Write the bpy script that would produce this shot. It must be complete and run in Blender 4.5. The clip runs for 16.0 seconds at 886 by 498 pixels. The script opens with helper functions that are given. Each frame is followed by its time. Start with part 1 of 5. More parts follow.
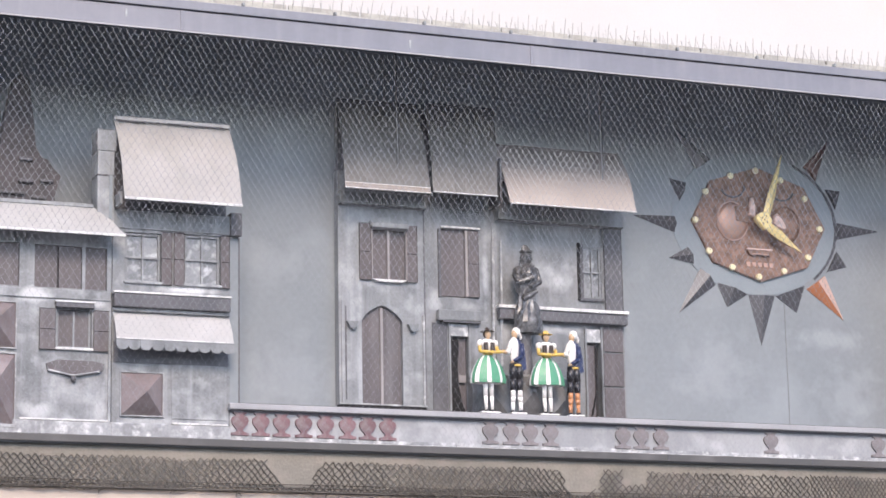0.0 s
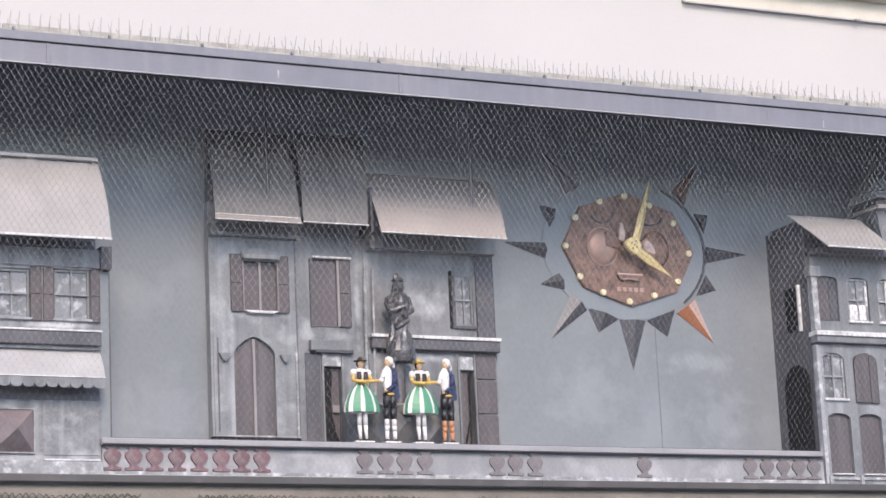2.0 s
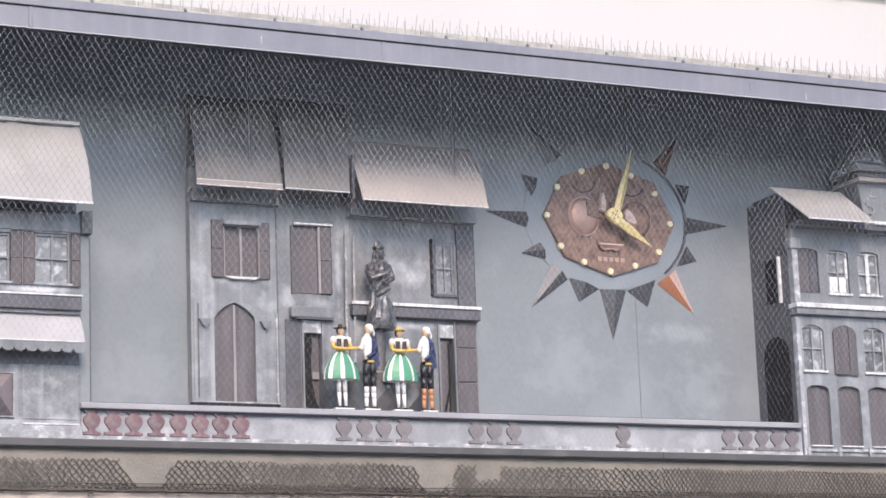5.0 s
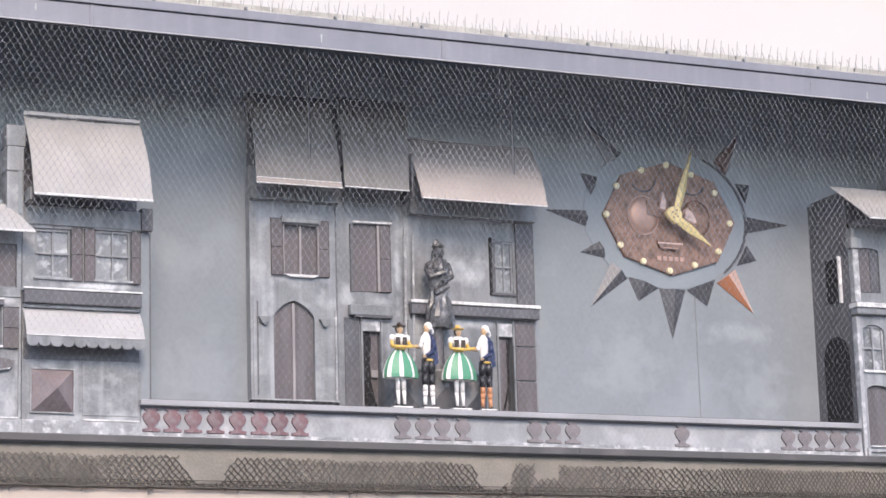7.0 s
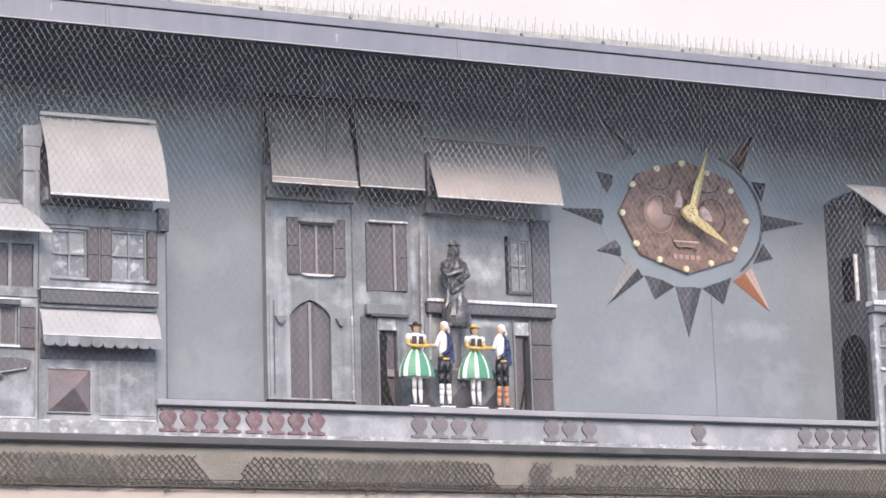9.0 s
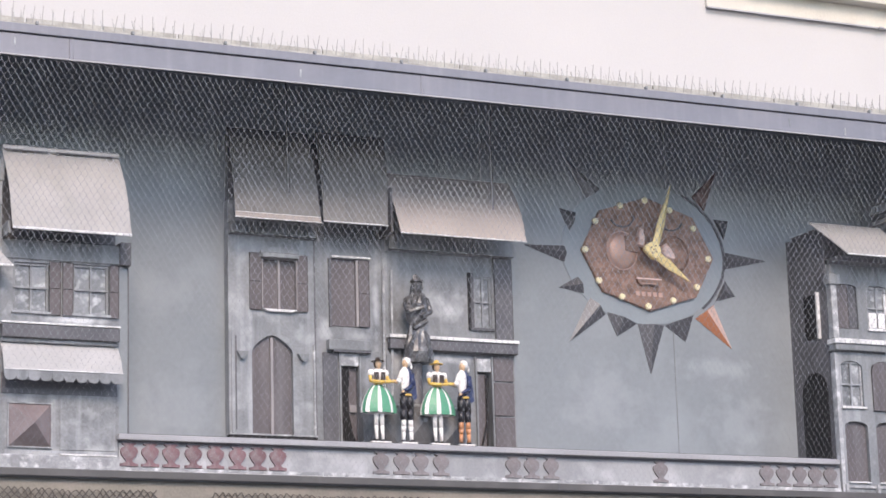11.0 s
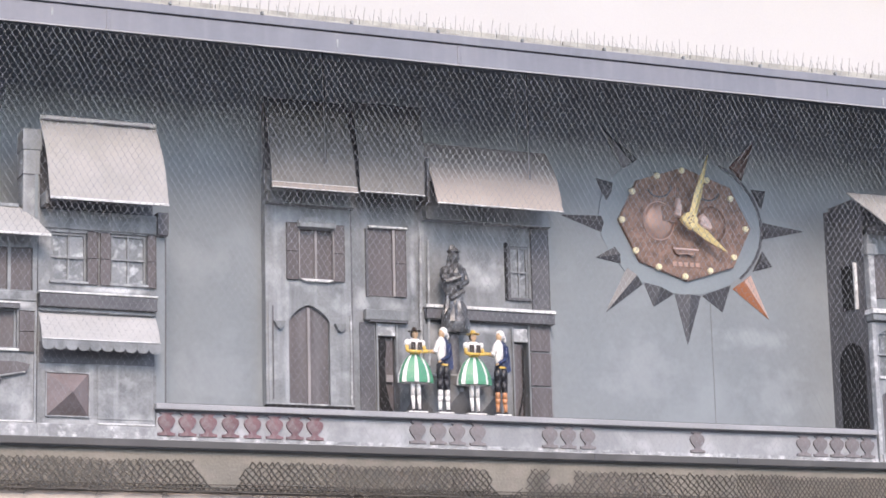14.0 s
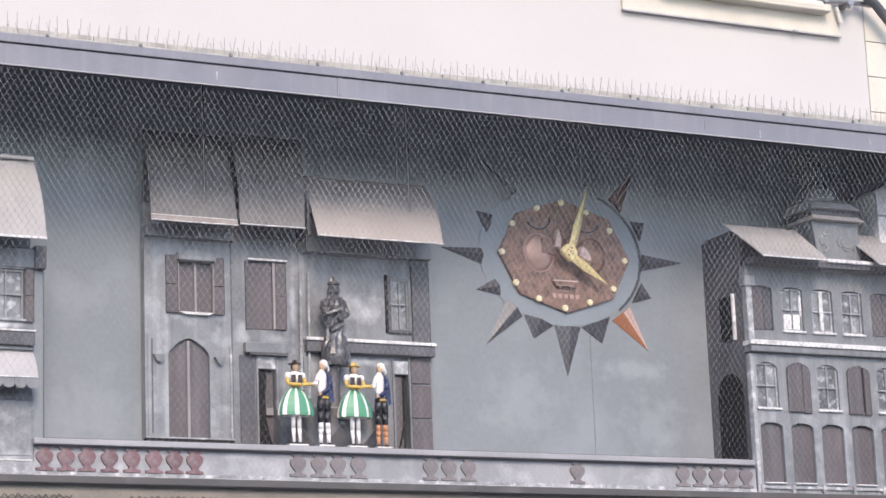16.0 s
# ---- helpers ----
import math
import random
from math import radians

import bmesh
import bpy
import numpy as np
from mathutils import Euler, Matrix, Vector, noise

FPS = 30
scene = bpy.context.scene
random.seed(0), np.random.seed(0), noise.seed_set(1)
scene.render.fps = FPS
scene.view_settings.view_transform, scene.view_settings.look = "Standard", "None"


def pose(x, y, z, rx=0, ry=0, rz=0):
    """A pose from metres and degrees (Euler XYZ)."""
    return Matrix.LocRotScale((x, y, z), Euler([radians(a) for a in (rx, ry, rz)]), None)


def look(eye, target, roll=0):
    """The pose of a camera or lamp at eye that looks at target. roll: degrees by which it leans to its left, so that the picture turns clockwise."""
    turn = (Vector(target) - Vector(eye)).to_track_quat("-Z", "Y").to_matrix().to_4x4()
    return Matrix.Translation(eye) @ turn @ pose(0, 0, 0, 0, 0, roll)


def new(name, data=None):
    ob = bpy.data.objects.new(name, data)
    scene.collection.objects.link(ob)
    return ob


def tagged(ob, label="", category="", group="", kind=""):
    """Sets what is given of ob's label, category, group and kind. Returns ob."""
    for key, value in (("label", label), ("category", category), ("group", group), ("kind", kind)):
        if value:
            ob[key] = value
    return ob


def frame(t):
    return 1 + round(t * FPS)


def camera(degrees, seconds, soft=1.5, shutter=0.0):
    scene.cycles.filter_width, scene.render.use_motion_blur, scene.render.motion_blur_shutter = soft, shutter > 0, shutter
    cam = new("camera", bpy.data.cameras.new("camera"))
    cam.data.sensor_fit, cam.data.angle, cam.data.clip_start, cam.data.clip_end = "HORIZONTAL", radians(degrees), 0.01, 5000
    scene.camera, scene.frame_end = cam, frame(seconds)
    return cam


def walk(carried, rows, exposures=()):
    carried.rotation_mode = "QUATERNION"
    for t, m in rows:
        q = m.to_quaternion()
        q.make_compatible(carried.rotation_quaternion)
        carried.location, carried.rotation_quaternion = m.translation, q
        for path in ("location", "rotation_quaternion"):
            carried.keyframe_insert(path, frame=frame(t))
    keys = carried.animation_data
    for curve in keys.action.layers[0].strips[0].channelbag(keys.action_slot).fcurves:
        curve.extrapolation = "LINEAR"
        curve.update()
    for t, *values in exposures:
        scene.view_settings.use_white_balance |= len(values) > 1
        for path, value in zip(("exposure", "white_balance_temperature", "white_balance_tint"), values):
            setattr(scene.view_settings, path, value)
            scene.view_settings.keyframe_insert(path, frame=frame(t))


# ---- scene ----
cam = camera(20.763, 16.0, soft=1.65)
EYE = (-8.644, -15.216, 1.600)
PATH = [
    (0.0, pose(*EYE, 102.0755, 1.0649, -21.9270)),
    (0.5, pose(*EYE, 102.4774, 0.7278, -22.6332)),
    (1.0, pose(*EYE, 102.8529, 1.0777, -23.4096)),
    (1.5, pose(*EYE, 102.9500, 1.7681, -24.0529)),
    (2.0, pose(*EYE, 102.6734, 2.6224, -24.7055)),
    (2.5, pose(*EYE, 102.2302, 3.0949, -25.4505)),
    (3.0, pose(*EYE, 101.8134, 2.9923, -26.2148)),
    (3.2, pose(*EYE, 101.7558, 2.8834, -26.3788)),
    (5.3, pose(*EYE, 101.9525, 2.0593, -24.9374)),
    (5.5, pose(*EYE, 101.9831, 2.0904, -24.6688)),
    (6.0, pose(*EYE, 102.0137, 2.1001, -24.2705)),
    (6.5, pose(*EYE, 101.9782, 1.9342, -24.0800)),
    (7.0, pose(*EYE, 101.9042, 1.6566, -23.9362)),
    (7.5, pose(*EYE, 101.8553, 1.3968, -23.7396)),
    (8.0, pose(*EYE, 101.7762, 1.2883, -23.5331)),
    (8.5, pose(*EYE, 101.7565, 1.4410, -23.4441)),
    (9.0, pose(*EYE, 101.8917, 1.7371, -23.5313)),
    (9.5, pose(*EYE, 102.0653, 1.9577, -23.8922)),
    (9.7, pose(*EYE, 102.1497, 1.9954, -24.1092)),
    (11.8, pose(*EYE, 102.8892, 1.3116, -24.2598)),
    (12.0, pose(*EYE, 102.8519, 1.2580, -24.0800)),
    (12.5, pose(*EYE, 102.6738, 1.1620, -23.6245)),
    (13.0, pose(*EYE, 102.3793, 1.1898, -23.2999)),
    (13.5, pose(*EYE, 102.1035, 1.2316, -23.3138)),
    (14.0, pose(*EYE, 102.0308, 1.4112, -23.6144)),
    (14.5, pose(*EYE, 102.1179, 1.5352, -24.2122)),
    (15.0, pose(*EYE, 102.3746, 1.7383, -24.9615)),
    (15.5, pose(*EYE, 102.6313, 2.0054, -25.7932)),
    (16.0, pose(*EYE, 102.7107, 2.1603, -26.3549)),
]
# exposure (stops), white balance (kelvin, tint) along the way
EXPOSURES = [(t, stops + 0.43, 7350, 18.0) for t, stops in (
    (0.0, 0.86), (0.5, 0.85), (1.0, 0.76), (1.5, 0.65), (2.0, 0.66), (2.5, 0.76), (3.2, 0.80), (5.3, 0.81), (7.0, 0.81), (9.0, 0.81), (9.7, 0.79), (11.8, 0.66), (12.5, 0.67), (13.2, 0.74), (14.5, 0.79), (15.2, 0.75), (16.0, 0.70))]
walk(cam, PATH, EXPOSURES)

# ---- light ----
world = bpy.data.worlds.new("overcast_sky")
scene.world = world
world.use_nodes = True
wt = world.node_tree
sky = wt.nodes.new("ShaderNodeTexSky")
sky.sky_type = "NISHITA"
sky.sun_disc = False
sky.sun_elevation, sky.sun_rotation = radians(36), radians(193)
sky.dust_density, sky.air_density, sky.ozone_density = 0.6, 1.0, 2.2
wt.nodes["Background"].inputs["Strength"].default_value = 0.168
wt.links.new(sky.outputs[0], wt.nodes["Background"].inputs["Color"])
sun_data = bpy.data.lights.new("sun", "SUN")
sun_data.energy, sun_data.angle, sun_data.color = 1.32, radians(22), (1.0, 0.9, 0.79)
sun = new("sun", sun_data)
sun.matrix_world = look((0, 0, 0), (0.18, 0.79, -0.58))


# ---- materials ----
def mat(name, col, rough=0.55, metal=0.0, vary=0.18, stain=None, stain_amount=0.35, scale=3.0, grain=60.0,
        streak=0.0, bump=0.15, per_object=0.0, per_island=0.0, patches=(), patch_col=(0.6, 0.62, 0.63)):
    """Painted or bare surface: two scales of tone, optional stains, run-down streaks, ragged pale patches of limewash
    and painted-in sheen (x, z, half width, half height, strength) and fine relief.
    """
    m = bpy.data.materials.new(name)
    m.use_nodes = True
    nt = m.node_tree
    n, ln = nt.nodes, nt.links
    b = n["Principled BSDF"]
    b.inputs["Roughness"].default_value, b.inputs["Metallic"].default_value = rough, metal
    co = n.new("ShaderNodeTexCoord")

    def noise_tex(sc, detail, stretch=(1, 1, 1)):
        mp = n.new("ShaderNodeMapping")
        mp.inputs["Scale"].default_value = stretch
        ln.new(co.outputs["Object"], mp.inputs["Vector"])
        t = n.new("ShaderNodeTexNoise")
        t.inputs["Scale"].default_value, t.inputs["Detail"].default_value = sc, detail
        ln.new(mp.outputs[0], t.inputs["Vector"])
        return t.outputs["Fac"]

    def ramp(src, lo, hi, a=0.0, c=1.0):
        r = n.new("ShaderNodeMapRange")
        r.inputs["From Min"].default_value, r.inputs["From Max"].default_value = lo, hi
        r.inputs["To Min"].default_value, r.inputs["To Max"].default_value = a, c
        ln.new(src, r.inputs["Value"])
        return r.outputs[0]

    def mix(kind, fac, a, c):
        x = n.new("ShaderNodeMix")
        x.data_type, x.blend_type = "RGBA", kind
        for sock, v in ((x.inputs["Factor"], fac), (x.inputs["A"], a), (x.inputs["B"], c)):
            if hasattr(v, "node"):
                ln.new(v, sock)
            else:
                sock.default_value = v
        return x.outputs["Result"]

    broad, fine = noise_tex(scale, 6), noise_tex(grain, 4)
    tone = ramp(broad, 0.3, 0.7, 1 - vary, 1 + vary)
    tone2 = ramp(fine, 0.3, 0.7, 1 - vary * 0.5, 1 + vary * 0.5)
    mul = n.new("ShaderNodeMath")
    mul.operation = "MULTIPLY"
    ln.new(tone, mul.inputs[0]), ln.new(tone2, mul.inputs[1])
    value = mul.outputs[0]
    for amount, out in ((per_object, "oi"), (per_island, "is")):
        if amount:
            src = n.new("ShaderNodeObjectInfo").outputs["Random"] if out == "oi" else n.new("ShaderNodeNewGeometry").outputs["Random Per Island"]
            mm = n.new("ShaderNodeMath")
            mm.operation = "MULTIPLY"
            ln.new(value, mm.inputs[0]), ln.new(ramp(src, 0, 1, 1 - amount, 1 + amount), mm.inputs[1])
            value = mm.outputs[0]
    base = n.new("ShaderNodeVectorMath")
    base.operation = "SCALE"
    base.inputs[0].default_value = col
    ln.new(value, base.inputs["Scale"])
    colour = base.outputs[0]
    if stain:
        colour = mix("MIX", ramp(noise_tex(scale * 1.9, 8), 0.52, 0.68, 0, stain_amount), colour, (*stain, 1))
    if streak:
        s = noise_tex(9.0, 5, (1.6, 1.6, 0.09))
        colour = mix("MIX", ramp(s, 0.5, 0.75, 0, streak), colour, (0.55, 0.57, 0.6, 1))
        colour = mix("MIX", ramp(noise_tex(13.0, 5, (1.3, 1.3, 0.07)), 0.55, 0.78, 0, streak * 0.8), colour, (0.07, 0.07, 0.075, 1))
    ragged = noise_tex(7.0, 7) if patches else None
    for px, pz, rx, rz, amount in patches:
        sub, sc, le, ad = n.new("ShaderNodeVectorMath"), n.new("ShaderNodeVectorMath"), n.new("ShaderNodeVectorMath"), n.new("ShaderNodeMath")
        sub.operation, sc.operation, le.operation, ad.operation = "SUBTRACT", "MULTIPLY", "LENGTH", "ADD"
        sub.inputs[1].default_value, sc.inputs[1].default_value = (px, 0, pz), (1 / rx, 0, 1 / rz)
        ln.new(co.outputs["Object"], sub.inputs[0]), ln.new(sub.outputs[0], sc.inputs[0]), ln.new(sc.outputs[0], le.inputs[0])
        ln.new(le.outputs["Value"], ad.inputs[0]), ln.new(ramp(ragged, 0.3, 0.7, -0.55, 0.55), ad.inputs[1])
        colour = mix("MIX", ramp(ad.outputs[0], 1.0, 0.25, 0, amount), colour, (*patch_col, 1))
    ln.new(colour, b.inputs["Base Color"])
    ln.new(ramp(broad, 0.3, 0.7, max(0.05, rough - 0.1), min(1, rough + 0.12)), b.inputs["Roughness"])
    if bump:
        bp = n.new("ShaderNodeBump")
        bp.inputs["Strength"].default_value, bp.inputs["Distance"].default_value = bump, 0.01
        ln.new(fine, bp.inputs["Height"]), ln.new(bp.outputs[0], b.inputs["Normal"])
    return m


M = {
    # pale stain and patches paint in the soft sheen of the wall
    "wall": mat("painted_sheet_blue_grey", (0.243, 0.269, 0.284), 0.42, vary=0.1, scale=1.1, grain=25, stain=(0.31, 0.345, 0.365), stain_amount=0.6, bump=0.05,
                patches=((0.62, 4.62, 0.42, 0.09, 0.6), (-0.35, 4.35, 0.35, 0.3, 0.4), (0.75, 4.2, 0.3, 0.28, 0.45), (-3.7, 4.95, 0.3, 0.16, 0.35), (-3.55, 4.2, 0.4, 0.25, 0.3)), patch_col=(0.37, 0.4, 0.42)),
    "ring": mat("pale_blue_grey_sheet", (0.255, 0.296, 0.32), 0.45, vary=0.08, scale=2.0, bump=0.05),
    "zinc": mat("weathered_zinc", (0.248, 0.263, 0.272), 0.5, 0.1, vary=0.22, scale=4.0, stain=(0.5, 0.52, 0.54), stain_amount=0.45, streak=0.5, bump=0.2),
    "zinc_pale": mat("limewashed_zinc", (0.25, 0.264, 0.277), 0.5, 0.05, vary=0.25, scale=5.0, stain=(0.6, 0.62, 0.64), stain_amount=0.6, streak=0.6, bump=0.2),
    "zinc_smear": mat("smeared_limewashed_zinc", (0.22, 0.233, 0.243), 0.5, 0.05, vary=0.28, scale=6.5, stain=(0.46, 0.48, 0.5), stain_amount=0.45, streak=0.4, bump=0.2,
                      patches=((-5.42, 4.53, 0.13, 0.05, 0.85), (-5.0, 4.5, 0.07, 0.03, 0.7), (-5.2, 3.93, 0.12, 0.08, 0.3), (-5.4, 3.8, 0.1, 0.07, 0.6), (-5.0, 3.82, 0.05, 0.1, 0.5), (-4.66, 3.76, 0.2, 0.05, 0.4), (-4.3, 3.78, 0.12, 0.05, 0.5), (-4.4, 4.62, 0.22, 0.03, 0.9)), patch_col=(0.62, 0.635, 0.65)),
    # first patch is a painted sheen beside the statue, the others limewash
    "zinc_patched": mat("grey_zinc_with_sheen_and_limewash", (0.205, 0.216, 0.224), 0.5, 0.1, vary=0.22, scale=4.0, stain=(0.34, 0.35, 0.37), stain_amount=0.45, streak=0.3, bump=0.2,
                        patches=((-1.64, 4.97, 0.2, 0.12, 0.75), (-1.62, 4.57, 0.18, 0.05, 0.8), (-2.03, 4.5, 0.06, 0.1, 0.5), (-2.55, 4.72, 0.06, 0.1, 0.6), (-2.3, 4.7, 0.12, 0.05, 0.4), (-2.16, 5.3, 0.05, 0.14, 0.55), (-2.17, 4.9, 0.03, 0.3, 0.6)), patch_col=(0.56, 0.575, 0.59)),
    "zinc_mid": mat("grey_zinc", (0.21, 0.222, 0.23), 0.5, 0.1, vary=0.2, scale=4.0, stain=(0.36, 0.37, 0.39), stain_amount=0.4, streak=0.25, bump=0.2),
    "zinc_basin": mat("worn_lead_basin_sheet", (0.17, 0.172, 0.178), 0.4, 0.25, vary=0.2, scale=6.0, stain=(0.3, 0.305, 0.31), stain_amount=0.4, bump=0.15),
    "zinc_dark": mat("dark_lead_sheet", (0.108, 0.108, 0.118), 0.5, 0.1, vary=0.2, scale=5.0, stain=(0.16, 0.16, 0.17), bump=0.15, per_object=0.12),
    "base": mat("limewashed_base", (0.32, 0.331, 0.343), 0.55, vary=0.3, scale=8.0, stain=(0.74, 0.75, 0.76), stain_amount=0.85, streak=0.3, bump=0.2),
    "bright": mat("bright_metal_edge", (0.74, 0.74, 0.74), 0.5, vary=0.2, scale=9.0, stain=(0.3, 0.305, 0.31), stain_amount=0.5, bump=0.15),
    "shutter": mat("brown_grey_shutter_paint", (0.122, 0.108, 0.112), 0.5, vary=0.12, scale=5.0, streak=0.12, bump=0.1, per_object=0.1),
    "rib": mat("shutter_rail_paint", (0.32, 0.3, 0.3), 0.5, vary=0.12, bump=0.05),
    "glass": mat("grey_window_sheet", (0.2, 0.21, 0.22), 0.2, 0.0, per_object=0.45, vary=0.25, scale=9.0, stain=(0.6, 0.62, 0.64), stain_amount=0.85, bump=0.05),
    "awning": mat("awning_sheet_metal", (0.42, 0.405, 0.392), 0.5, 0.0, vary=0.08, scale=4.0, stain=(0.36, 0.35, 0.325), stain_amount=0.5, bump=0.06),
    # darker sheet tone for the arched-door and narrow house awnings
    "brown_awning": mat("darker_awning_sheet", (0.225, 0.217, 0.21), 0.5, vary=0.09, scale=4.0, stain=(0.19, 0.18, 0.172), stain_amount=0.5, bump=0.06),
    "pale_awning": mat("pale_awning_sheet", (0.45, 0.445, 0.44), 0.5, vary=0.06, scale=4.0, stain=(0.4, 0.4, 0.4), stain_amount=0.5, bump=0.06),
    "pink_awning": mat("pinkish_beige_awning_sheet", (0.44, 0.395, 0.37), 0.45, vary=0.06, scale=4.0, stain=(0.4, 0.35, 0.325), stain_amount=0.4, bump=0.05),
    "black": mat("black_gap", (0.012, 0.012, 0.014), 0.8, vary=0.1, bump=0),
    "fascia": mat("lavender_grey_flashing", (0.2, 0.203, 0.232), 0.42, 0.1, vary=0.07, scale=1.6, grain=30, stain=(0.25, 0.25, 0.28), stain_amount=0.4, streak=0.08, bump=0.05),
    # blue is put into this colour to tint the shade under the roof
    "soffit": mat("blue_tinted_soffit", (0.1, 0.14, 0.24), 0.7, vary=0.15, scale=3.0, bump=0.1),
    "white": mat("white_render", (0.5, 0.488, 0.478), 0.85, vary=0.035, scale=0.8, grain=80, bump=0.12),
    "peach": mat("peach_white_render", (0.5, 0.43, 0.375), 0.85, vary=0.05, scale=1.5, grain=80, bump=0.12),
    "cream": mat("cream_stone", (0.58, 0.55, 0.485), 0.8, vary=0.08, scale=3.0, bump=0.15),
    "beige": mat("beige_concrete", (0.235, 0.218, 0.188), 0.8, vary=0.2, scale=3.0, stain=(0.3, 0.26, 0.23), stain_amount=0.5, bump=0.2),
    "ledge": mat("dark_grey_ledge", (0.095, 0.093, 0.092), 0.55, vary=0.12, scale=2.0, stain=(0.2, 0.19, 0.19), bump=0.1),
    "panel": mat("pale_parapet_sheet", (0.325, 0.336, 0.35), 0.5, vary=0.13, scale=2.5, stain=(0.55, 0.56, 0.58), stain_amount=0.6, streak=0.15, bump=0.08),
    "rail": mat("parapet_rail_grey", (0.37, 0.37, 0.385), 0.45, vary=0.1, bump=0.08),
    "baluster": mat("grey_brown_baluster", (0.22, 0.2, 0.205), 0.55, vary=0.2, scale=9.0, bump=0.1, per_object=0.1),
    "diamond": mat("faded_red_brown_panel", (0.25, 0.205, 0.208), 0.38, 0.1, vary=0.14, scale=6.0, stain=(0.36, 0.33, 0.33), stain_amount=0.35, bump=0.1),
    "baluster_red": mat("faded_red_baluster", (0.205, 0.115, 0.125), 0.55, vary=0.25, scale=9.0, stain=(0.3, 0.28, 0.28), stain_amount=0.5, bump=0.1, per_object=0.15),
    "copper": mat("aged_copper", (0.27, 0.165, 0.125), 0.45, 0.2, vary=0.4, scale=11.0, grain=90, stain=(0.14, 0.085, 0.065), stain_amount=0.85, bump=0.25),
    "rose": mat("rose_copper", (0.5, 0.32, 0.26), 0.42, 0.35, vary=0.12, scale=7.0, bump=0.1),
    "gold": mat("gold_paint", (0.86, 0.7, 0.35), 0.4, 0.1, vary=0.06, bump=0.03),
    "cream_dot": mat("cream_enamel", (0.85, 0.76, 0.5), 0.35, vary=0.05, bump=0),
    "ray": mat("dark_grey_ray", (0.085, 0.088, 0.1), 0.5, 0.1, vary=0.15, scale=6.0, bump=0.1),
    # lighter copy of the ray grey, painted where a facet looks lit
    "ray_lit": mat("lit_grey_ray", (0.16, 0.165, 0.18), 0.5, 0.1, vary=0.15, scale=6.0, bump=0.1),
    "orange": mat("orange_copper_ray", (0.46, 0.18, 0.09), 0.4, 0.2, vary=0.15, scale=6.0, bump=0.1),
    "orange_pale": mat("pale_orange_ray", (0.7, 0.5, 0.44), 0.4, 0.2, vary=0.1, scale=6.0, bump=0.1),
    "pale_copper": mat("pale_polished_copper", (0.62, 0.44, 0.38), 0.3, 0.2, vary=0.12, scale=9.0, bump=0.05),
    "ray_red": mat("dark_red_ray", (0.2, 0.125, 0.11), 0.5, 0.1, vary=0.2, scale=6.0, bump=0.1),
    "gable": mat("dark_slate_scales", (0.075, 0.068, 0.072), 0.7, vary=0.3, scale=12.0, bump=0.3),
    "bronze": mat("dark_bronze", (0.095, 0.096, 0.1), 0.34, 0.3, vary=0.45, scale=14.0, grain=40, stain=(0.36, 0.37, 0.38), stain_amount=0.6, bump=0.3),
    "net": mat("galvanised_net_wire", (0.275, 0.288, 0.318), 0.6, 0.0, vary=0.1, bump=0),
    "net_dark": mat("rusted_dark_net_wire", (0.072, 0.064, 0.055), 0.7, vary=0.2, bump=0),
    "spike": mat("clear_grey_spike_plastic", (0.33, 0.325, 0.31), 0.4, vary=0.2, bump=0),
    "spike_base": mat("pale_spike_base_strip", (0.35, 0.338, 0.305), 0.5, vary=0.25, scale=8.0, bump=0),
    "paving": mat("street_paving", (0.105, 0.107, 0.112), 0.85, vary=0.2, scale=0.6, bump=0.3),
    "steel": mat("dull_grey_steel", (0.32, 0.32, 0.33), 0.4, 0.6, vary=0.1, bump=0.05),
    "d_white": mat("doll_white_enamel", (0.85, 0.83, 0.8), 0.4, vary=0.04, bump=0),
    "d_green": mat("doll_green_enamel", (0.08, 0.32, 0.19), 0.4, vary=0.06, bump=0),
    "d_yellow": mat("doll_yellow_enamel", (0.78, 0.52, 0.13), 0.4, vary=0.05, bump=0),
    "d_navy": mat("doll_navy_enamel", (0.025, 0.04, 0.11), 0.4, vary=0.06, bump=0),
    "d_black": mat("doll_black_enamel", (0.025, 0.025, 0.03), 0.4, vary=0.06, bump=0),
    "d_tan": mat("doll_tan_face_enamel", (0.62, 0.42, 0.26), 0.45, vary=0.05, bump=0),
    "d_brown": mat("doll_dark_brown_enamel", (0.05, 0.035, 0.028), 0.45, vary=0.1, bump=0),
    "d_orange": mat("doll_tan_enamel", (0.6, 0.27, 0.13), 0.4, vary=0.06, bump=0),
}


# ---- mesh helpers ----
def box(bm, x0, x1, y0, y1, z0, z1, bevel=0.0):
    c = [bm.verts.new((x, y, z)) for z in (z0, z1) for y in (y0, y1) for x in (x0, x1)]
    fs = [bm.faces.new([c[i] for i in f]) for f in ((0, 2, 3, 1), (4, 5, 7, 6), (0, 1, 5, 4), (2, 6, 7, 3), (0, 4, 6, 2), (1, 3, 7, 5))]
    if bevel:
        bmesh.ops.bevel(bm, geom=list({e for f in fs for e in f.edges}), offset=bevel, segments=2, affect="EDGES", profile=0.5)
    return fs


def prism(bm, pts, y0, y1, mi=0):
    """An outline of (x, z) pushed from y0 (back) to y1 (front)."""
    a = [bm.verts.new((x, y1, z)) for x, z in pts]
    b = [bm.verts.new((x, y0, z)) for x, z in pts]
    fs = [bm.faces.new(a), bm.faces.new(b[::-1])]
    for i in range(len(pts)):
        j = (i + 1) % len(pts)
        fs.append(bm.faces.new((a[j], a[i], b[i], b[j])))
    for f in fs:
        f.material_index = mi
    return fs


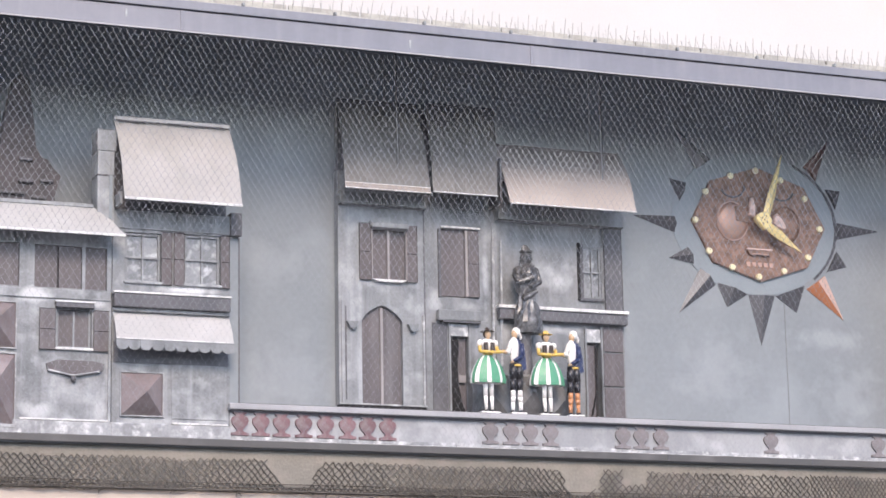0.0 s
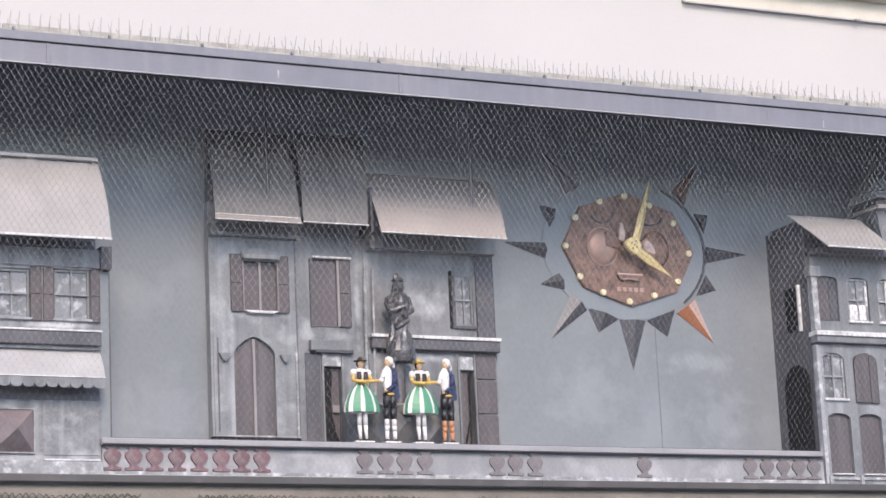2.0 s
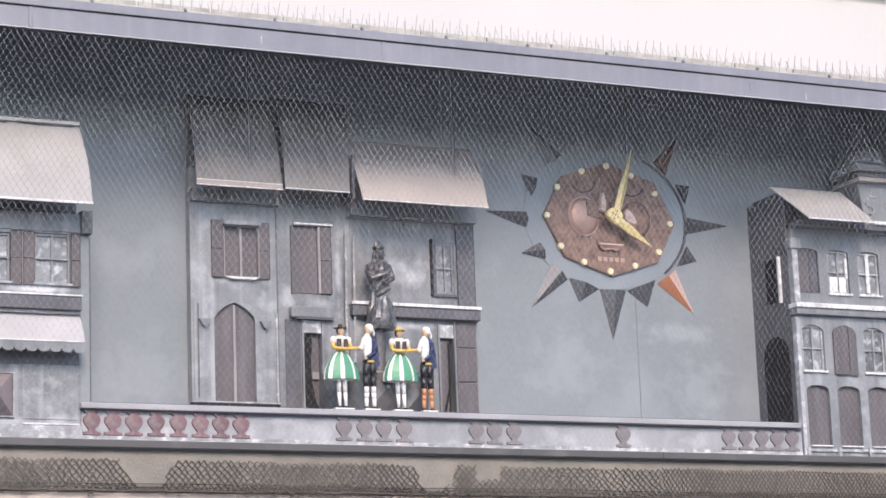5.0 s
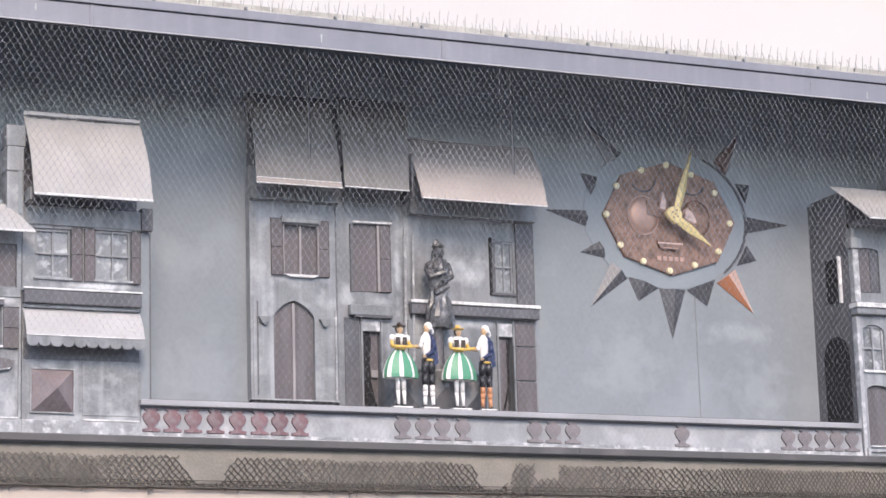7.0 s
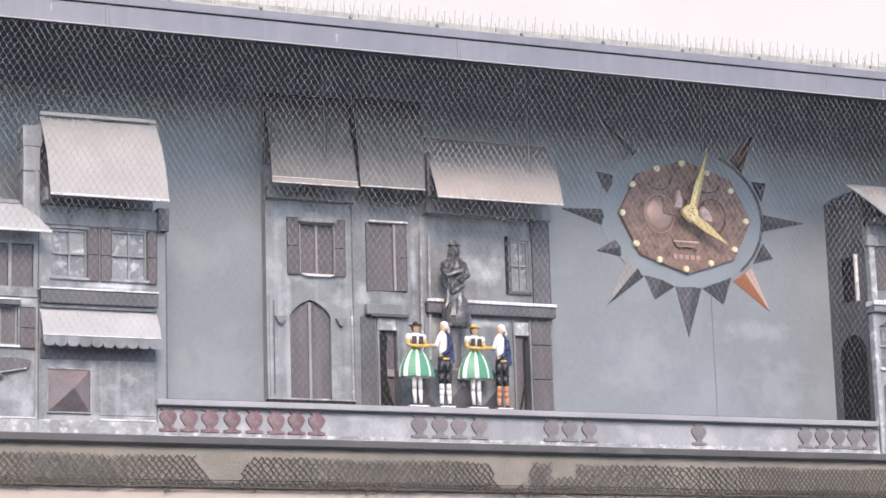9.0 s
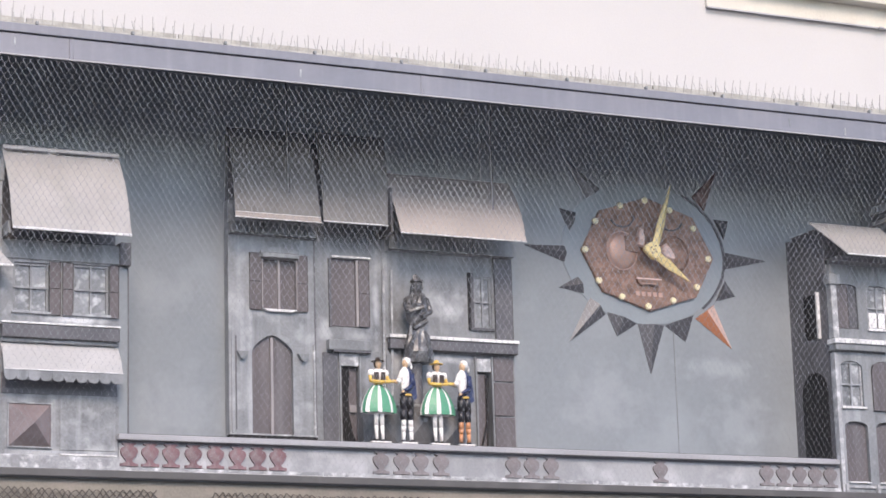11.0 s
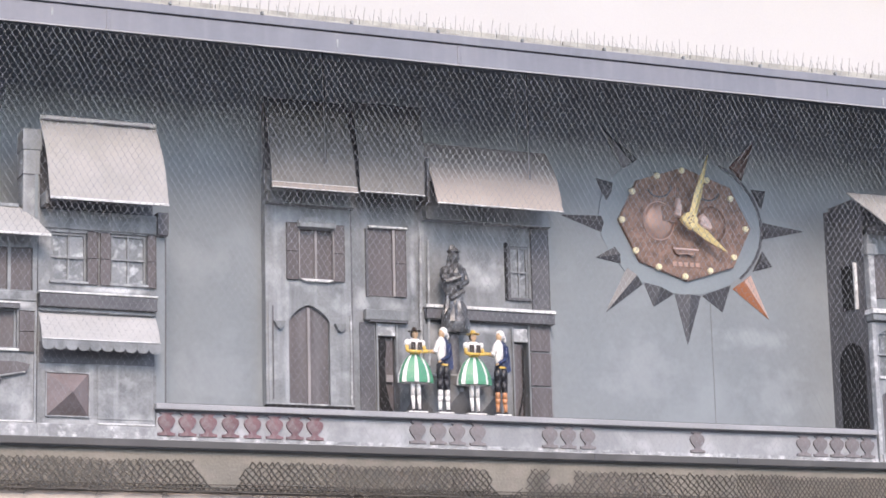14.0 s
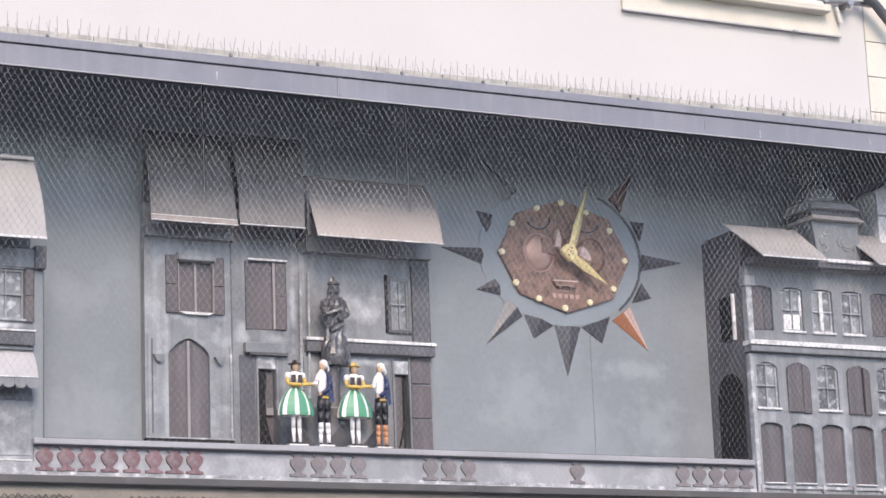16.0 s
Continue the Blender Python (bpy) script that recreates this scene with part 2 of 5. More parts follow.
def strip_loft(bm, rows):
    """Quads between rows of points."""
    vs = [[bm.verts.new(p) for p in r] for r in rows]
    for r, s in zip(vs, vs[1:]):
        for i in range(len(r) - 1):
            bm.faces.new((r[i], r[i + 1], s[i + 1], s[i]))
    return vs


def lathe(bm, profile, cx, cy, n=10, mi=0, sx=1.0, sy=1.0):
    """Profile of (radius, z), turned round a vertical axis."""
    rings = [[bm.verts.new((cx + sx * r * math.cos(2 * math.pi * k / n), cy + sy * r * math.sin(2 * math.pi * k / n), z)) for k in range(n)] for r, z in profile]
    fs = []
    for a, b in zip(rings, rings[1:]):
        for k in range(n):
            fs.append(bm.faces.new((a[k], a[(k + 1) % n], b[(k + 1) % n], b[k])))
    fs.append(bm.faces.new(rings[0][::-1])), fs.append(bm.faces.new(rings[-1]))
    for f in fs:
        f.material_index, f.smooth = mi, True
    return fs


def rod(bm, a, b, r0, r1=None, n=6, mi=0):
    a, b = Vector(a), Vector(b)
    r1 = r0 if r1 is None else r1
    d = (b - a).normalized()
    u = d.orthogonal().normalized()
    v = d.cross(u)
    ra, rb = [[bm.verts.new(p + r * (math.cos(2 * math.pi * k / n) * u + math.sin(2 * math.pi * k / n) * v)) for k in range(n)] for p, r in ((a, r0), (b, r1))]
    fs = [bm.faces.new((ra[k], ra[(k + 1) % n], rb[(k + 1) % n], rb[k])) for k in range(n)]
    fs += [bm.faces.new(ra[::-1]), bm.faces.new(rb)]
    for f in fs:
        f.material_index = mi
    return fs


def obj(name, bm, materials, parent=None, smooth=False):
    bmesh.ops.recalc_face_normals(bm, faces=bm.faces)
    me = bpy.data.meshes.new(name)
    bm.to_mesh(me)
    bm.free()
    for m in materials if isinstance(materials, (list, tuple)) else [materials]:
        me.materials.append(M[m])
    if smooth:
        me.polygons.foreach_set("use_smooth", [True] * len(me.polygons))
    ob = new(name, me)
    ob.parent = parent
    return ob


def part(name, bm, material, parent, label=""):
    return tagged(obj(name, bm, material, parent), label)


def block(name, material, parent, x0, x1, y0, y1, z0, z1, bevel=0.0, label=""):
    bm = bmesh.new()
    box(bm, x0, x1, y0, y1, z0, z1, bevel)
    return part(name, bm, material, parent, label)


def thing(name, label, category, at=(0, 0, 0), group="", kind=""):
    ob = new(name)
    ob.empty_display_size = 0.1
    return tagged(ob, label, category, group, kind)


def arch_pts(x0, x1, z0, spring, top, n=8):
    """A round- or pointed-headed opening, anticlockwise from the lower left."""
    pts = [(x0, z0), (x1, z0)]
    cx, w, h = (x0 + x1) / 2, (x1 - x0) / 2, top - spring
    for k in range(n + 1):
        a = math.pi * k / n
        pts.append((cx + w * math.cos(a), spring + h * math.sin(a)))
    return pts


def facade(bm, x0, x1, z0, z1, yb, yf, holes):
    """A wall from yb (back) to yf (front) with openings: (x0, x1, z0, z1, spring or None)."""
    xs = sorted({x0, x1, *[min(max(v, x0), x1) for h in holes for v in h[:2]]})
    zs = sorted({z0, z1, *[min(max(v, z0), z1) for h in holes for v in h[2:4]]})
    grid, solid = {}, set()
    for i in range(len(xs) - 1):
        for j in range(len(zs) - 1):
            mx, mz = (xs[i] + xs[i + 1]) / 2, (zs[j] + zs[j + 1]) / 2
            if not any(h[0] < mx < h[1] and h[2] < mz < h[3] for h in holes):
                solid.add((i, j))

    def v(i, j, y):
        k = (i, j, y)
        if k not in grid:
            grid[k] = bm.verts.new((xs[i], y, zs[j]))
        return grid[k]

    for i, j in solid:
        bm.faces.new((v(i, j, yf), v(i + 1, j, yf), v(i + 1, j + 1, yf), v(i, j + 1, yf)))
        bm.faces.new((v(i, j, yb), v(i, j + 1, yb), v(i + 1, j + 1, yb), v(i + 1, j, yb)))
        for (di, dj), (p, q) in (((-1, 0), ((0, 0), (0, 1))), ((1, 0), ((1, 1), (1, 0))), ((0, -1), ((1, 0), (0, 0))), ((0, 1), ((0, 1), (1, 1)))):
            if (i + di, j + dj) not in solid:
                bm.faces.new((v(i + p[0], j + p[1], yf), v(i + q[0], j + q[1], yf), v(i + q[0], j + q[1], yb), v(i + p[0], j + p[1], yb)))
    for hx0, hx1, hz0, hz1, spring in holes:
        if spring is None:
            continue
        spring, power = spring if isinstance(spring, tuple) else (spring, 1.0)
        cx, w, h = (hx0 + hx1) / 2, (hx1 - hx0) / 2, hz1 - spring
        for side in (-1, 1):
            arc = [(cx + side * w * max(0, math.cos(math.pi / 2 * k / 5)) ** power, spring + h * math.sin(math.pi / 2 * k / 5) ** power) for k in range(6)]
            corner = (cx + side * w, hz1)
            prism(bm, arc[:-1] + [(cx, hz1 - 1e-4), corner], yb + 0.001, yf + 0.001)


def pyramid_panel(name, parent, x0, x1, z0, z1, y, depth, material, label="", rim="zinc"):
    """A raised square panel cut like a diamond point, with a thin rim."""
    bm = bmesh.new()
    c = bm.verts.new(((x0 + x1) / 2, y - depth, (z0 + z1) / 2))
    q = [bm.verts.new(p) for p in ((x0, y, z0), (x1, y, z0), (x1, y, z1), (x0, y, z1))]
    for k in range(4):
        bm.faces.new((q[k], q[(k + 1) % 4], c))
    bm.faces.new(q[::-1])
    p = part(name, bm, material, parent, label)
    bm = bmesh.new()
    e = 0.008
    for b in ((x0 - e, x1 + e, z0 - e, z0), (x0 - e, x1 + e, z1, z1 + e), (x0 - e, x0, z0, z1), (x1, x1 + e, z0, z1)):
        box(bm, b[0], b[1], y - 0.012, y + 0.004, b[2], b[3])
    part("rim", bm, rim, p)
    return p


def window(parent, x0, x1, z0, z1, y, spring=None, cols=2, rows=2, sill=True, pane="glass", depth=0.035, bars="bright", edge="zinc_mid"):
    """A window set back in its opening: panes, glazing bars and a sill."""
    w = part("window", frame_mesh(x0, x1, z0, z1, y + depth - 0.014, y + depth + 0.006, 0.014), edge, parent)
    for i in range(cols):
        for j in range(rows):
            a, b = x0 + (x1 - x0) * i / cols, x0 + (x1 - x0) * (i + 1) / cols
            c, d = z0 + (z1 - z0) * j / rows, z0 + (z1 - z0) * (j + 1) / rows
            bm = bmesh.new()
            t = 0.004 * random.uniform(-1, 1)
            vs = [bm.verts.new(p) for p in ((a, y + depth + t, c), (b, y + depth, c), (b, y + depth - t, d), (a, y + depth, d))]
            bm.faces.new(vs)
            r = bmesh.ops.extrude_face_region(bm, geom=bm.faces[:])
            bmesh.ops.translate(bm, verts=[g for g in r["geom"] if isinstance(g, bmesh.types.BMVert)], vec=(0, 0.01, 0))
            part("pane", bm, pane, w)
    bm = bmesh.new()
    for i in range(1, cols):
        x = x0 + (x1 - x0) * i / cols
        box(bm, x - 0.006, x + 0.006, y + depth - 0.018, y + depth - 0.003, z0, z1)
    for j in range(1, rows):
        z = z0 + (z1 - z0) * j / rows
        box(bm, x0, x1, y + depth - 0.02, y + depth - 0.004, z - 0.006, z + 0.006)
    if cols * rows > 1:
        part("glazing_bar", bm, "zinc_pale", w)
    if sill:
        block("sill", bars, w, x0 - 0.012, x1 + 0.012, y - 0.02, y + 0.02, z0 - 0.014, z0 + 0.002, 0.003)
    return w


def frame_mesh(x0, x1, z0, z1, yf, yb, w):
    bm = bmesh.new()
    for b in ((x0, x1, z0, z0 + w), (x0, x1, z1 - w, z1), (x0, x0 + w, z0 + w, z1 - w), (x1 - w, x1, z0 + w, z1 - w)):
        box(bm, b[0], b[1], yf, yb, b[2], b[3])
    return bm


def shutter(parent, x0, x1, z0, z1, y, t=0.018, material="shutter", panels=2, turn=0.0, name="shutter"):
    """A flat shutter leaf with a raised border and sunk panels; turn opens it about its x0 edge, in degrees."""
    bm = bmesh.new()
    w = x1 - x0
    zs = [z0 + (z1 - z0) * k / panels for k in range(panels + 1)]
    f0, f1, b0, b1 = [[bm.verts.new((x, y_, z)) for z in zs] for x, y_ in ((0, -t), (w, -t), (0, 0), (w, 0))]
    fronts = [bm.faces.new((f0[k], f1[k], f1[k + 1], f0[k + 1])) for k in range(panels)]
    bm.faces.new((*b0, *b1[::-1]))
    bm.faces.new((*f0[::-1], *b0)), bm.faces.new((*f1, *b1[::-1]))
    bm.faces.new((f0[0], b0[0], b1[0], f1[0])), bm.faces.new((f0[-1], f1[-1], b1[-1], b0[-1]))
    bmesh.ops.inset_individual(bm, faces=fronts, thickness=min(0.014, w * 0.16), depth=0.0)
    bmesh.ops.inset_individual(bm, faces=fronts, thickness=0.004, depth=-0.006)
    s = part(name, bm, material, parent)
    s.matrix_basis = pose(x0, y, 0, 0, 0, turn)
    return s


def awning(name, parent, x0, x1, zt, yt, xb0, xb1, zb, yb, material, sag=0.03, t=0.008, lip=0.014, n=8):
    """A thin bowed metal canopy from its upper edge to its lower one, with a bright turned lip."""
    bm = bmesh.new()
    rows = []
    for k in range(n + 1):
        s = k / n
        bow = -sag * math.sin(math.pi * s)
        y, z = yt + (yb - yt) * s + bow * 0.6, zt + (zb - zt) * s + bow * -0.5
        xa, xc = x0 + (xb0 - x0) * s, x1 + (xb1 - x1) * s
        rows.append([(xa + (xc - xa) * i / 6, y + 0.003 * math.sin(i * 2.1 + k), z) for i in range(7)])
    strip_loft(bm, rows)
    r = bmesh.ops.extrude_face_region(bm, geom=bm.faces[:])
    bmesh.ops.translate(bm, verts=[g for g in r["geom"] if isinstance(g, bmesh.types.BMVert)], vec=(0, t * 0.8, -t * 0.6))
    a = part(name, bm, material, parent)
    bm = bmesh.new()
    box(bm, xb0, xb1, yb - 0.008, yb + 0.006, zb - lip, zb)
    part("lip", bm, "bright", a)
    return a


# ---- setting ----
bm = bmesh.new()
box(bm, -300, 300, -300, 300, -0.2, 0.0)
tagged(obj("ground", bm, "paving"), "grey street paving below the clock building", "ground", kind="structure")

bm = bmesh.new()
box(bm, -14, 1.3 + 4, 0.0, 0.15, 3.3, 6.53)
wall = tagged(obj("wall_north", bm, "wall"), "blue-grey painted sheet wall of the clock stage", "wall", kind="structure")
for sx in (-2.87, -1.29, 0.245):
    block("seam", "zinc_mid", wall, sx - 0.003, sx + 0.003, -0.004, 0.004, 3.9, 6.5)

bm = bmesh.new()
box(bm, -14, 3.09, 0.165, 0.5, 6.4, 13)
upper = tagged(obj("wall_upper", bm, "white"), "white rendered house wall above the clock stage", "wall", kind="structure")
bm = bmesh.new()
box(bm, 3.09, 6.5, 0.2, 0.55, 3.0, 13)
quoin = tagged(obj("wall_corner", bm, "cream"), "cream stone corner strip with block joints", "wall", kind="structure")
for k in range(12):
    block("stone", "cream", quoin, 3.094, 6.4, 0.158, 0.21, 6.3 + 0.3 * k, 6.3 + 0.3 * k + 0.293, 0.003)
bm = bmesh.new()
box(bm, -14, 6.5, -0.54, 0.15, 0.0, 3.323)
tagged(obj("wall_lower", bm, "peach"), "peach-white rendered wall below the clock stage", "wall", kind="structure")

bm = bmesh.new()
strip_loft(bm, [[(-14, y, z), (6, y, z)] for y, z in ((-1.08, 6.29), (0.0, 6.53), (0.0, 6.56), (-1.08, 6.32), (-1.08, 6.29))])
tagged(obj("ceiling", bm, "soffit"), "blue-dark soffit over the clock stage", "ceiling", kind="structure")

# metal roof edge: face, upper strip, capping, and the slope that rises behind it
bm = bmesh.new()
box(bm, -14, 6, -1.1, -1.08, 6.152, 6.290, 0.003)
fascia = tagged(obj("fascia", bm, "fascia"), "lavender-grey folded metal roof edge", "roof edge", kind="structure")
block("drip_edge", "rail", fascia, -14, 6, -1.106, -1.095, 6.148, 6.156)
block("upper_strip", "fascia", fascia, -14, 6, -1.115, -1.08, 6.296, 6.354, 0.004)
block("capping", "spike_base", fascia, -14, 6, -1.08, -0.9, 6.350, 6.374)
for jx in (-4.64, -2.23, 2.48):
    block("joint_cover", "fascia", fascia, jx - 0.012, jx + 0.012, -1.107, -1.09, 6.157, 6.290, 0.003)
for k in range(16):
    cx = -6.1 + 0.62 * k
    block("clip", "zinc_mid", fascia, cx - 0.009, cx + 0.009, -1.118, -1.09, 6.356, 6.378, 0.003)
for dx, dz in ((0.65, 6.2), (1.12, 6.17), (-3.1, 6.19), (-5.0, 6.21), (2.1, 6.2)):
    block("lime_run", "zinc_pale", fascia, dx - 0.006, dx + 0.006, -1.1025, -1.1, dz, dz + 0.055)
bm = bmesh.new()
strip_loft(bm, [[(-14, y, z), (6, y, z)] for y, z in ((-1.07, 6.35), (0.16, 6.62), (0.16, 6.58), (-1.07, 6.33), (-1.07, 6.35))])
tagged(obj("roof", bm, "fascia"), "grey metal roof over the clock stage", "roof", kind="structure")

# added behind the camera to cut low sky light under the roof
bm = bmesh.new()
box(bm, -60, 60, -34, -30, 0.0, 8.0)
tagged(obj("wall_opposite", bm, "white"), "unseen plain wall added to block the low sky", "wall", kind="structure")

# added out of view to block skylight and darken the right end
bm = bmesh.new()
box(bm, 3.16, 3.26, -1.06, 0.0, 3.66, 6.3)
tagged(obj("wall_east", bm, "soffit"), "unseen dark panel added to block skylight from the right", "wall", kind="structure")

# ---- stage slab with its parapet ----
bm = bmesh.new()
box(bm, -4.15, 1.29, -0.5, 0.0, 3.66, 3.85)
box(bm, -4.15, 1.29, -0.46, 0.0, 3.85, 3.905)
parapet = tagged(obj("stage_floor", bm, "panel"), "pale sheet-faced stage slab under the figures", "balcony", kind="structure")
# unseen dark sheet, added to keep the floor from bouncing light
block("deck", "zinc_dark", parapet, -4.1, 1.25, -0.455, -0.085, 3.905, 3.909, 0, "unseen dark sheet added to cut light bounced off the floor")
rail = block("rail", "rail", parapet, -4.16, 1.265, -0.55, -0.48, 3.853, 3.892, 0.006)
# dark strip paints in the shade under the rail
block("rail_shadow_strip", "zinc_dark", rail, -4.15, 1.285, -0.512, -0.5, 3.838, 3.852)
block("plinth_strip", "bright", parapet, -4.15, 1.29, -0.508, -0.5, 3.652, 3.664)


def baluster_mesh(w, z0, z1):
    h = z1 - z0
    half = [(0.47, 0.0), (0.47, 0.11), (0.3, 0.13), (0.2, 0.17), (0.16, 0.24), (0.27, 0.34), (0.42, 0.5), (0.47, 0.64), (0.42, 0.77), (0.25, 0.86), (0.22, 0.91), (0.36, 0.94), (0.36, 1.0)]
    bm = bmesh.new()
    prism(bm, [(w * a, z0 + h * b) for a, b in half] + [(-w * a, z0 + h * b) for a, b in reversed(half)], 0.0, -0.014)
    return bm


block("plinth_shelf", "base", parapet, -4.15, 1.29, -0.506, -0.5, 3.665, 3.688)
for xs, kind in (((-4.08, -3.94, -3.80, -3.65, -3.50, -3.35, -3.21, -3.07), "baluster_red"), ((-2.34, -2.19, -2.05, -1.90), "baluster"),
                 ((-1.36, -1.22, -1.07), "baluster"), ((-0.21,), "baluster"), ((0.66, 0.80, 0.94, 1.07, 1.2), "baluster")):
    first = None
    for x in xs:
        if first is None:
            first = part("baluster", baluster_mesh(0.124, 3.69, 3.838), kind, parapet, "faded red cut-out baluster" if kind == "baluster_red" else "grey-brown cut-out baluster")
            o = first
        else:
            o = new("baluster", first.data)
            o.parent = parapet
            tagged(o, first["label"])
        o.location = (x, -0.5, 0)

bm = bmesh.new()
box(bm, -14, 6, -0.6, -0.3, 3.6, 3.65, 0.006)
ledge = tagged(obj("ledge", bm, "ledge"), "dark grey metal ledge under the stage", "ledge", kind="structure")
for jx in (-1.065, 0.059):
    block("joint_cover", "zinc_dark", ledge, jx - 0.005, jx + 0.005, -0.604, -0.58, 3.602, 3.648)
block("drip", "zinc_dark", ledge, -14, 6, -0.585, -0.3, 3.594, 3.6)
bm = bmesh.new()
box(bm, -14, 6, -0.55, -0.3, 3.325, 3.594)
tagged(obj("beam", bm, "beige"), "beige concrete beam under the ledge", "beam", kind="structure")


# ---- left-hand gabled house ----
YF = -0.5
gh = thing("gabled_house", "weathered zinc relief house with brown shutters and white eave", "house", group="relief houses")
bm = bmesh.new()
facade(bm, -6.6, -4.925, 3.74, 5.05, YF + 0.06, YF, [(-5.275, -5.05, 4.2, 4.475, None), (-5.42, -5.115, 4.585, 4.86, None), (-5.095, -4.955, 4.585, 4.86, None), (-5.75, -5.515, 4.585, 4.86, None)])
part("front_wall", bm, "zinc_smear", gh)
block("core", "zinc_dark", gh, -6.6, -4.925, YF + 0.061, 0.0, 3.74, 5.05)
block("plinth", "base", gh, -6.6, -4.92, YF - 0.012, 0.0, 3.652, 3.745, 0.004, "patchy white base course")
block("plinth_fillet", "bright", gh, -5.5, -4.93, YF - 0.016, YF - 0.001, 3.746, 3.756)
aw = awning("eave", gh, -6.6, -5.05, 5.13, YF + 0.02, -6.6, -4.88, 4.92, -0.66, "pale_awning", 0.015)
block("eave_fillet", "zinc", aw, -6.6, -5.05, YF - 0.004, YF + 0.04, 5.118, 5.14)
block("eave_return", "pale_awning", aw, -5.06, -4.93, YF - 0.06, YF + 0.02, 4.965, 5.03)
ch = block("chimney", "zinc", gh, -5.03, -4.92, YF - 0.03, -0.38, 5.03, 5.49, 0.006, "pale grey sheet-metal chimney")
block("chimney_head", "zinc_mid", ch, -5.035, -4.91, YF - 0.034, -0.37, 5.49, 5.63, 0.005)
block("chimney_band", "zinc_dark", ch, -5.034, -4.915, YF - 0.036, -0.374, 5.325, 5.333)
block("chimney_fold", "ring", ch, -4.955, -4.935, YF - 0.038, YF - 0.03, 5.05, 5.33)
# curled gable over the eave
bm = bmesh.new()
prism(bm, [(-5.78, 5.1), (-5.25, 5.1), (-5.255, 5.22), (-5.215, 5.36), (-5.26, 5.4), (-5.3, 5.46), (-5.34, 5.475), (-5.38, 5.54), (-5.4, 5.75), (-5.43, 5.98), (-5.48, 6.02), (-5.53, 5.98), (-5.58, 5.75), (-5.61, 5.54), (-5.65, 5.475), (-5.7, 5.45), (-5.76, 5.38), (-5.8, 5.33), (-5.77, 5.22)], -0.2, -0.3)
ga = part("gable", bm, "gable", gh, "dark brown scalloped gable")
for gx, gz, w in ((-5.445, 5.295, 0.1), (-5.31, 5.305, 0.09), (-5.447, 5.44, 0.09), (-5.545, 5.215, 0.2), (-5.36, 5.19, 0.1)):
    block("scale_rim", "zinc_dark", ga, gx - w / 2, gx + w / 2, -0.325, -0.3, gz, gz + 0.025, 0.01)
sw = window(gh, -5.272, -5.053, 4.205, 4.465, YF, cols=2, rows=1, pane="shutter")
block("hood", "zinc_dark", sw, -5.285, -5.04, YF - 0.03, YF + 0.01, 4.46, 4.492, 0.003)
block("hood_lip", "bright", sw, -5.29, -5.035, YF - 0.036, YF, 4.492, 4.502)
for a, b in ((-5.385, -5.285), (-5.04, -4.94)):
    shutter(gh, a, b, 4.19, 4.45, YF - 0.002)
for a, b in ((-5.418, -5.272), (-5.262, -5.117), (-5.093, -4.957), (-5.748, -5.517)):
    shutter(gh, a, b, 4.588, 4.857, YF + 0.03, material="shutter", panels=1)
block("string_course", "zinc_smear", gh, -6.6, -4.93, YF - 0.012, YF, 4.515, 4.575, 0.005)
# V-shaped plaque under the window
bm = bmesh.new()
prism(bm, [(-5.34, 4.1), (-5.33, 4.055), (-5.17, 4.025), (-4.99, 4.065), (-4.97, 4.11), (-5.05, 4.125), (-5.27, 4.125)], YF, YF - 0.02)
pl = part("plaque", bm, "shutter", gh, "brown V-shaped plaque")
bm = bmesh.new()
rod(bm, (-5.33, YF - 0.02, 4.06), (-5.17, YF - 0.024, 4.028), 0.006), rod(bm, (-5.17, YF - 0.024, 4.028), (-5.0, YF - 0.02, 4.06), 0.006)
part("plaque_rim", bm, "base", pl)
bm = bmesh.new()
lathe(bm, [(0.006, 3.985), (0.018, 4.0), (0.016, 4.02), (0.008, 4.032)], -5.165, YF - 0.015)
part("knob", bm, "zinc_dark", pl)
pyramid_panel("diamond_panel", gh, -5.84, -5.535, 4.19, 4.475, YF - 0.004, 0.13, "diamond", "brown diamond-point panel", "base")
pyramid_panel("diamond_panel", gh, -5.84, -5.535, 3.7, 4.15, YF - 0.004, 0.14, "diamond", "tall brown diamond-point panel", "base")
block("downpipe", "zinc", gh, -4.945, -4.928, YF - 0.02, YF, 3.75, 4.45, 0.004)

# ---- corner shop house ----
ch = thing("shop_house", "grey zinc relief house with a large plain awning", "house", group="relief houses")
bm = bmesh.new()
facade(bm, -4.92, -4.145, 3.74, 5.12, YF + 0.08, YF, [(-4.84, -4.605, 4.645, 4.975, None), (-4.45, -4.21, 4.645, 4.985, None)])
part("front_wall", bm, "zinc_smear", ch)
block("core", "zinc_dark", ch, -4.92, -4.145, YF + 0.081, 0.0, 3.74, 5.6)
block("plinth", "base", ch, -4.92, -4.14, YF - 0.012, 0.0, 3.652, 3.745, 0.004, "patchy white base course")
block("plinth_fillet", "bright", ch, -4.53, -4.16, YF - 0.016, YF - 0.001, 3.746, 3.756)
block("corner_pilaster", "wall", ch, -4.145, -4.075, YF + 0.02, 0.0, 3.9, 4.99, 0.003, "blue-grey corner strip")
block("pilaster_line", "zinc_dark", ch, -4.081, -4.073, YF + 0.015, YF + 0.03, 3.9, 4.99)
block("bracket", "zinc_dark", ch, -4.145, -4.07, YF - 0.03, -0.2, 4.99, 5.14, 0.004)
block("upper_band", "zinc_mid", ch, -4.92, -4.145, YF - 0.012, YF, 4.995, 5.12, 0.004)
awning("awning", ch, -4.915, -4.145, 5.72, YF + 0.02, -4.905, -4.13, 5.15, -0.73, "awning", 0.05)
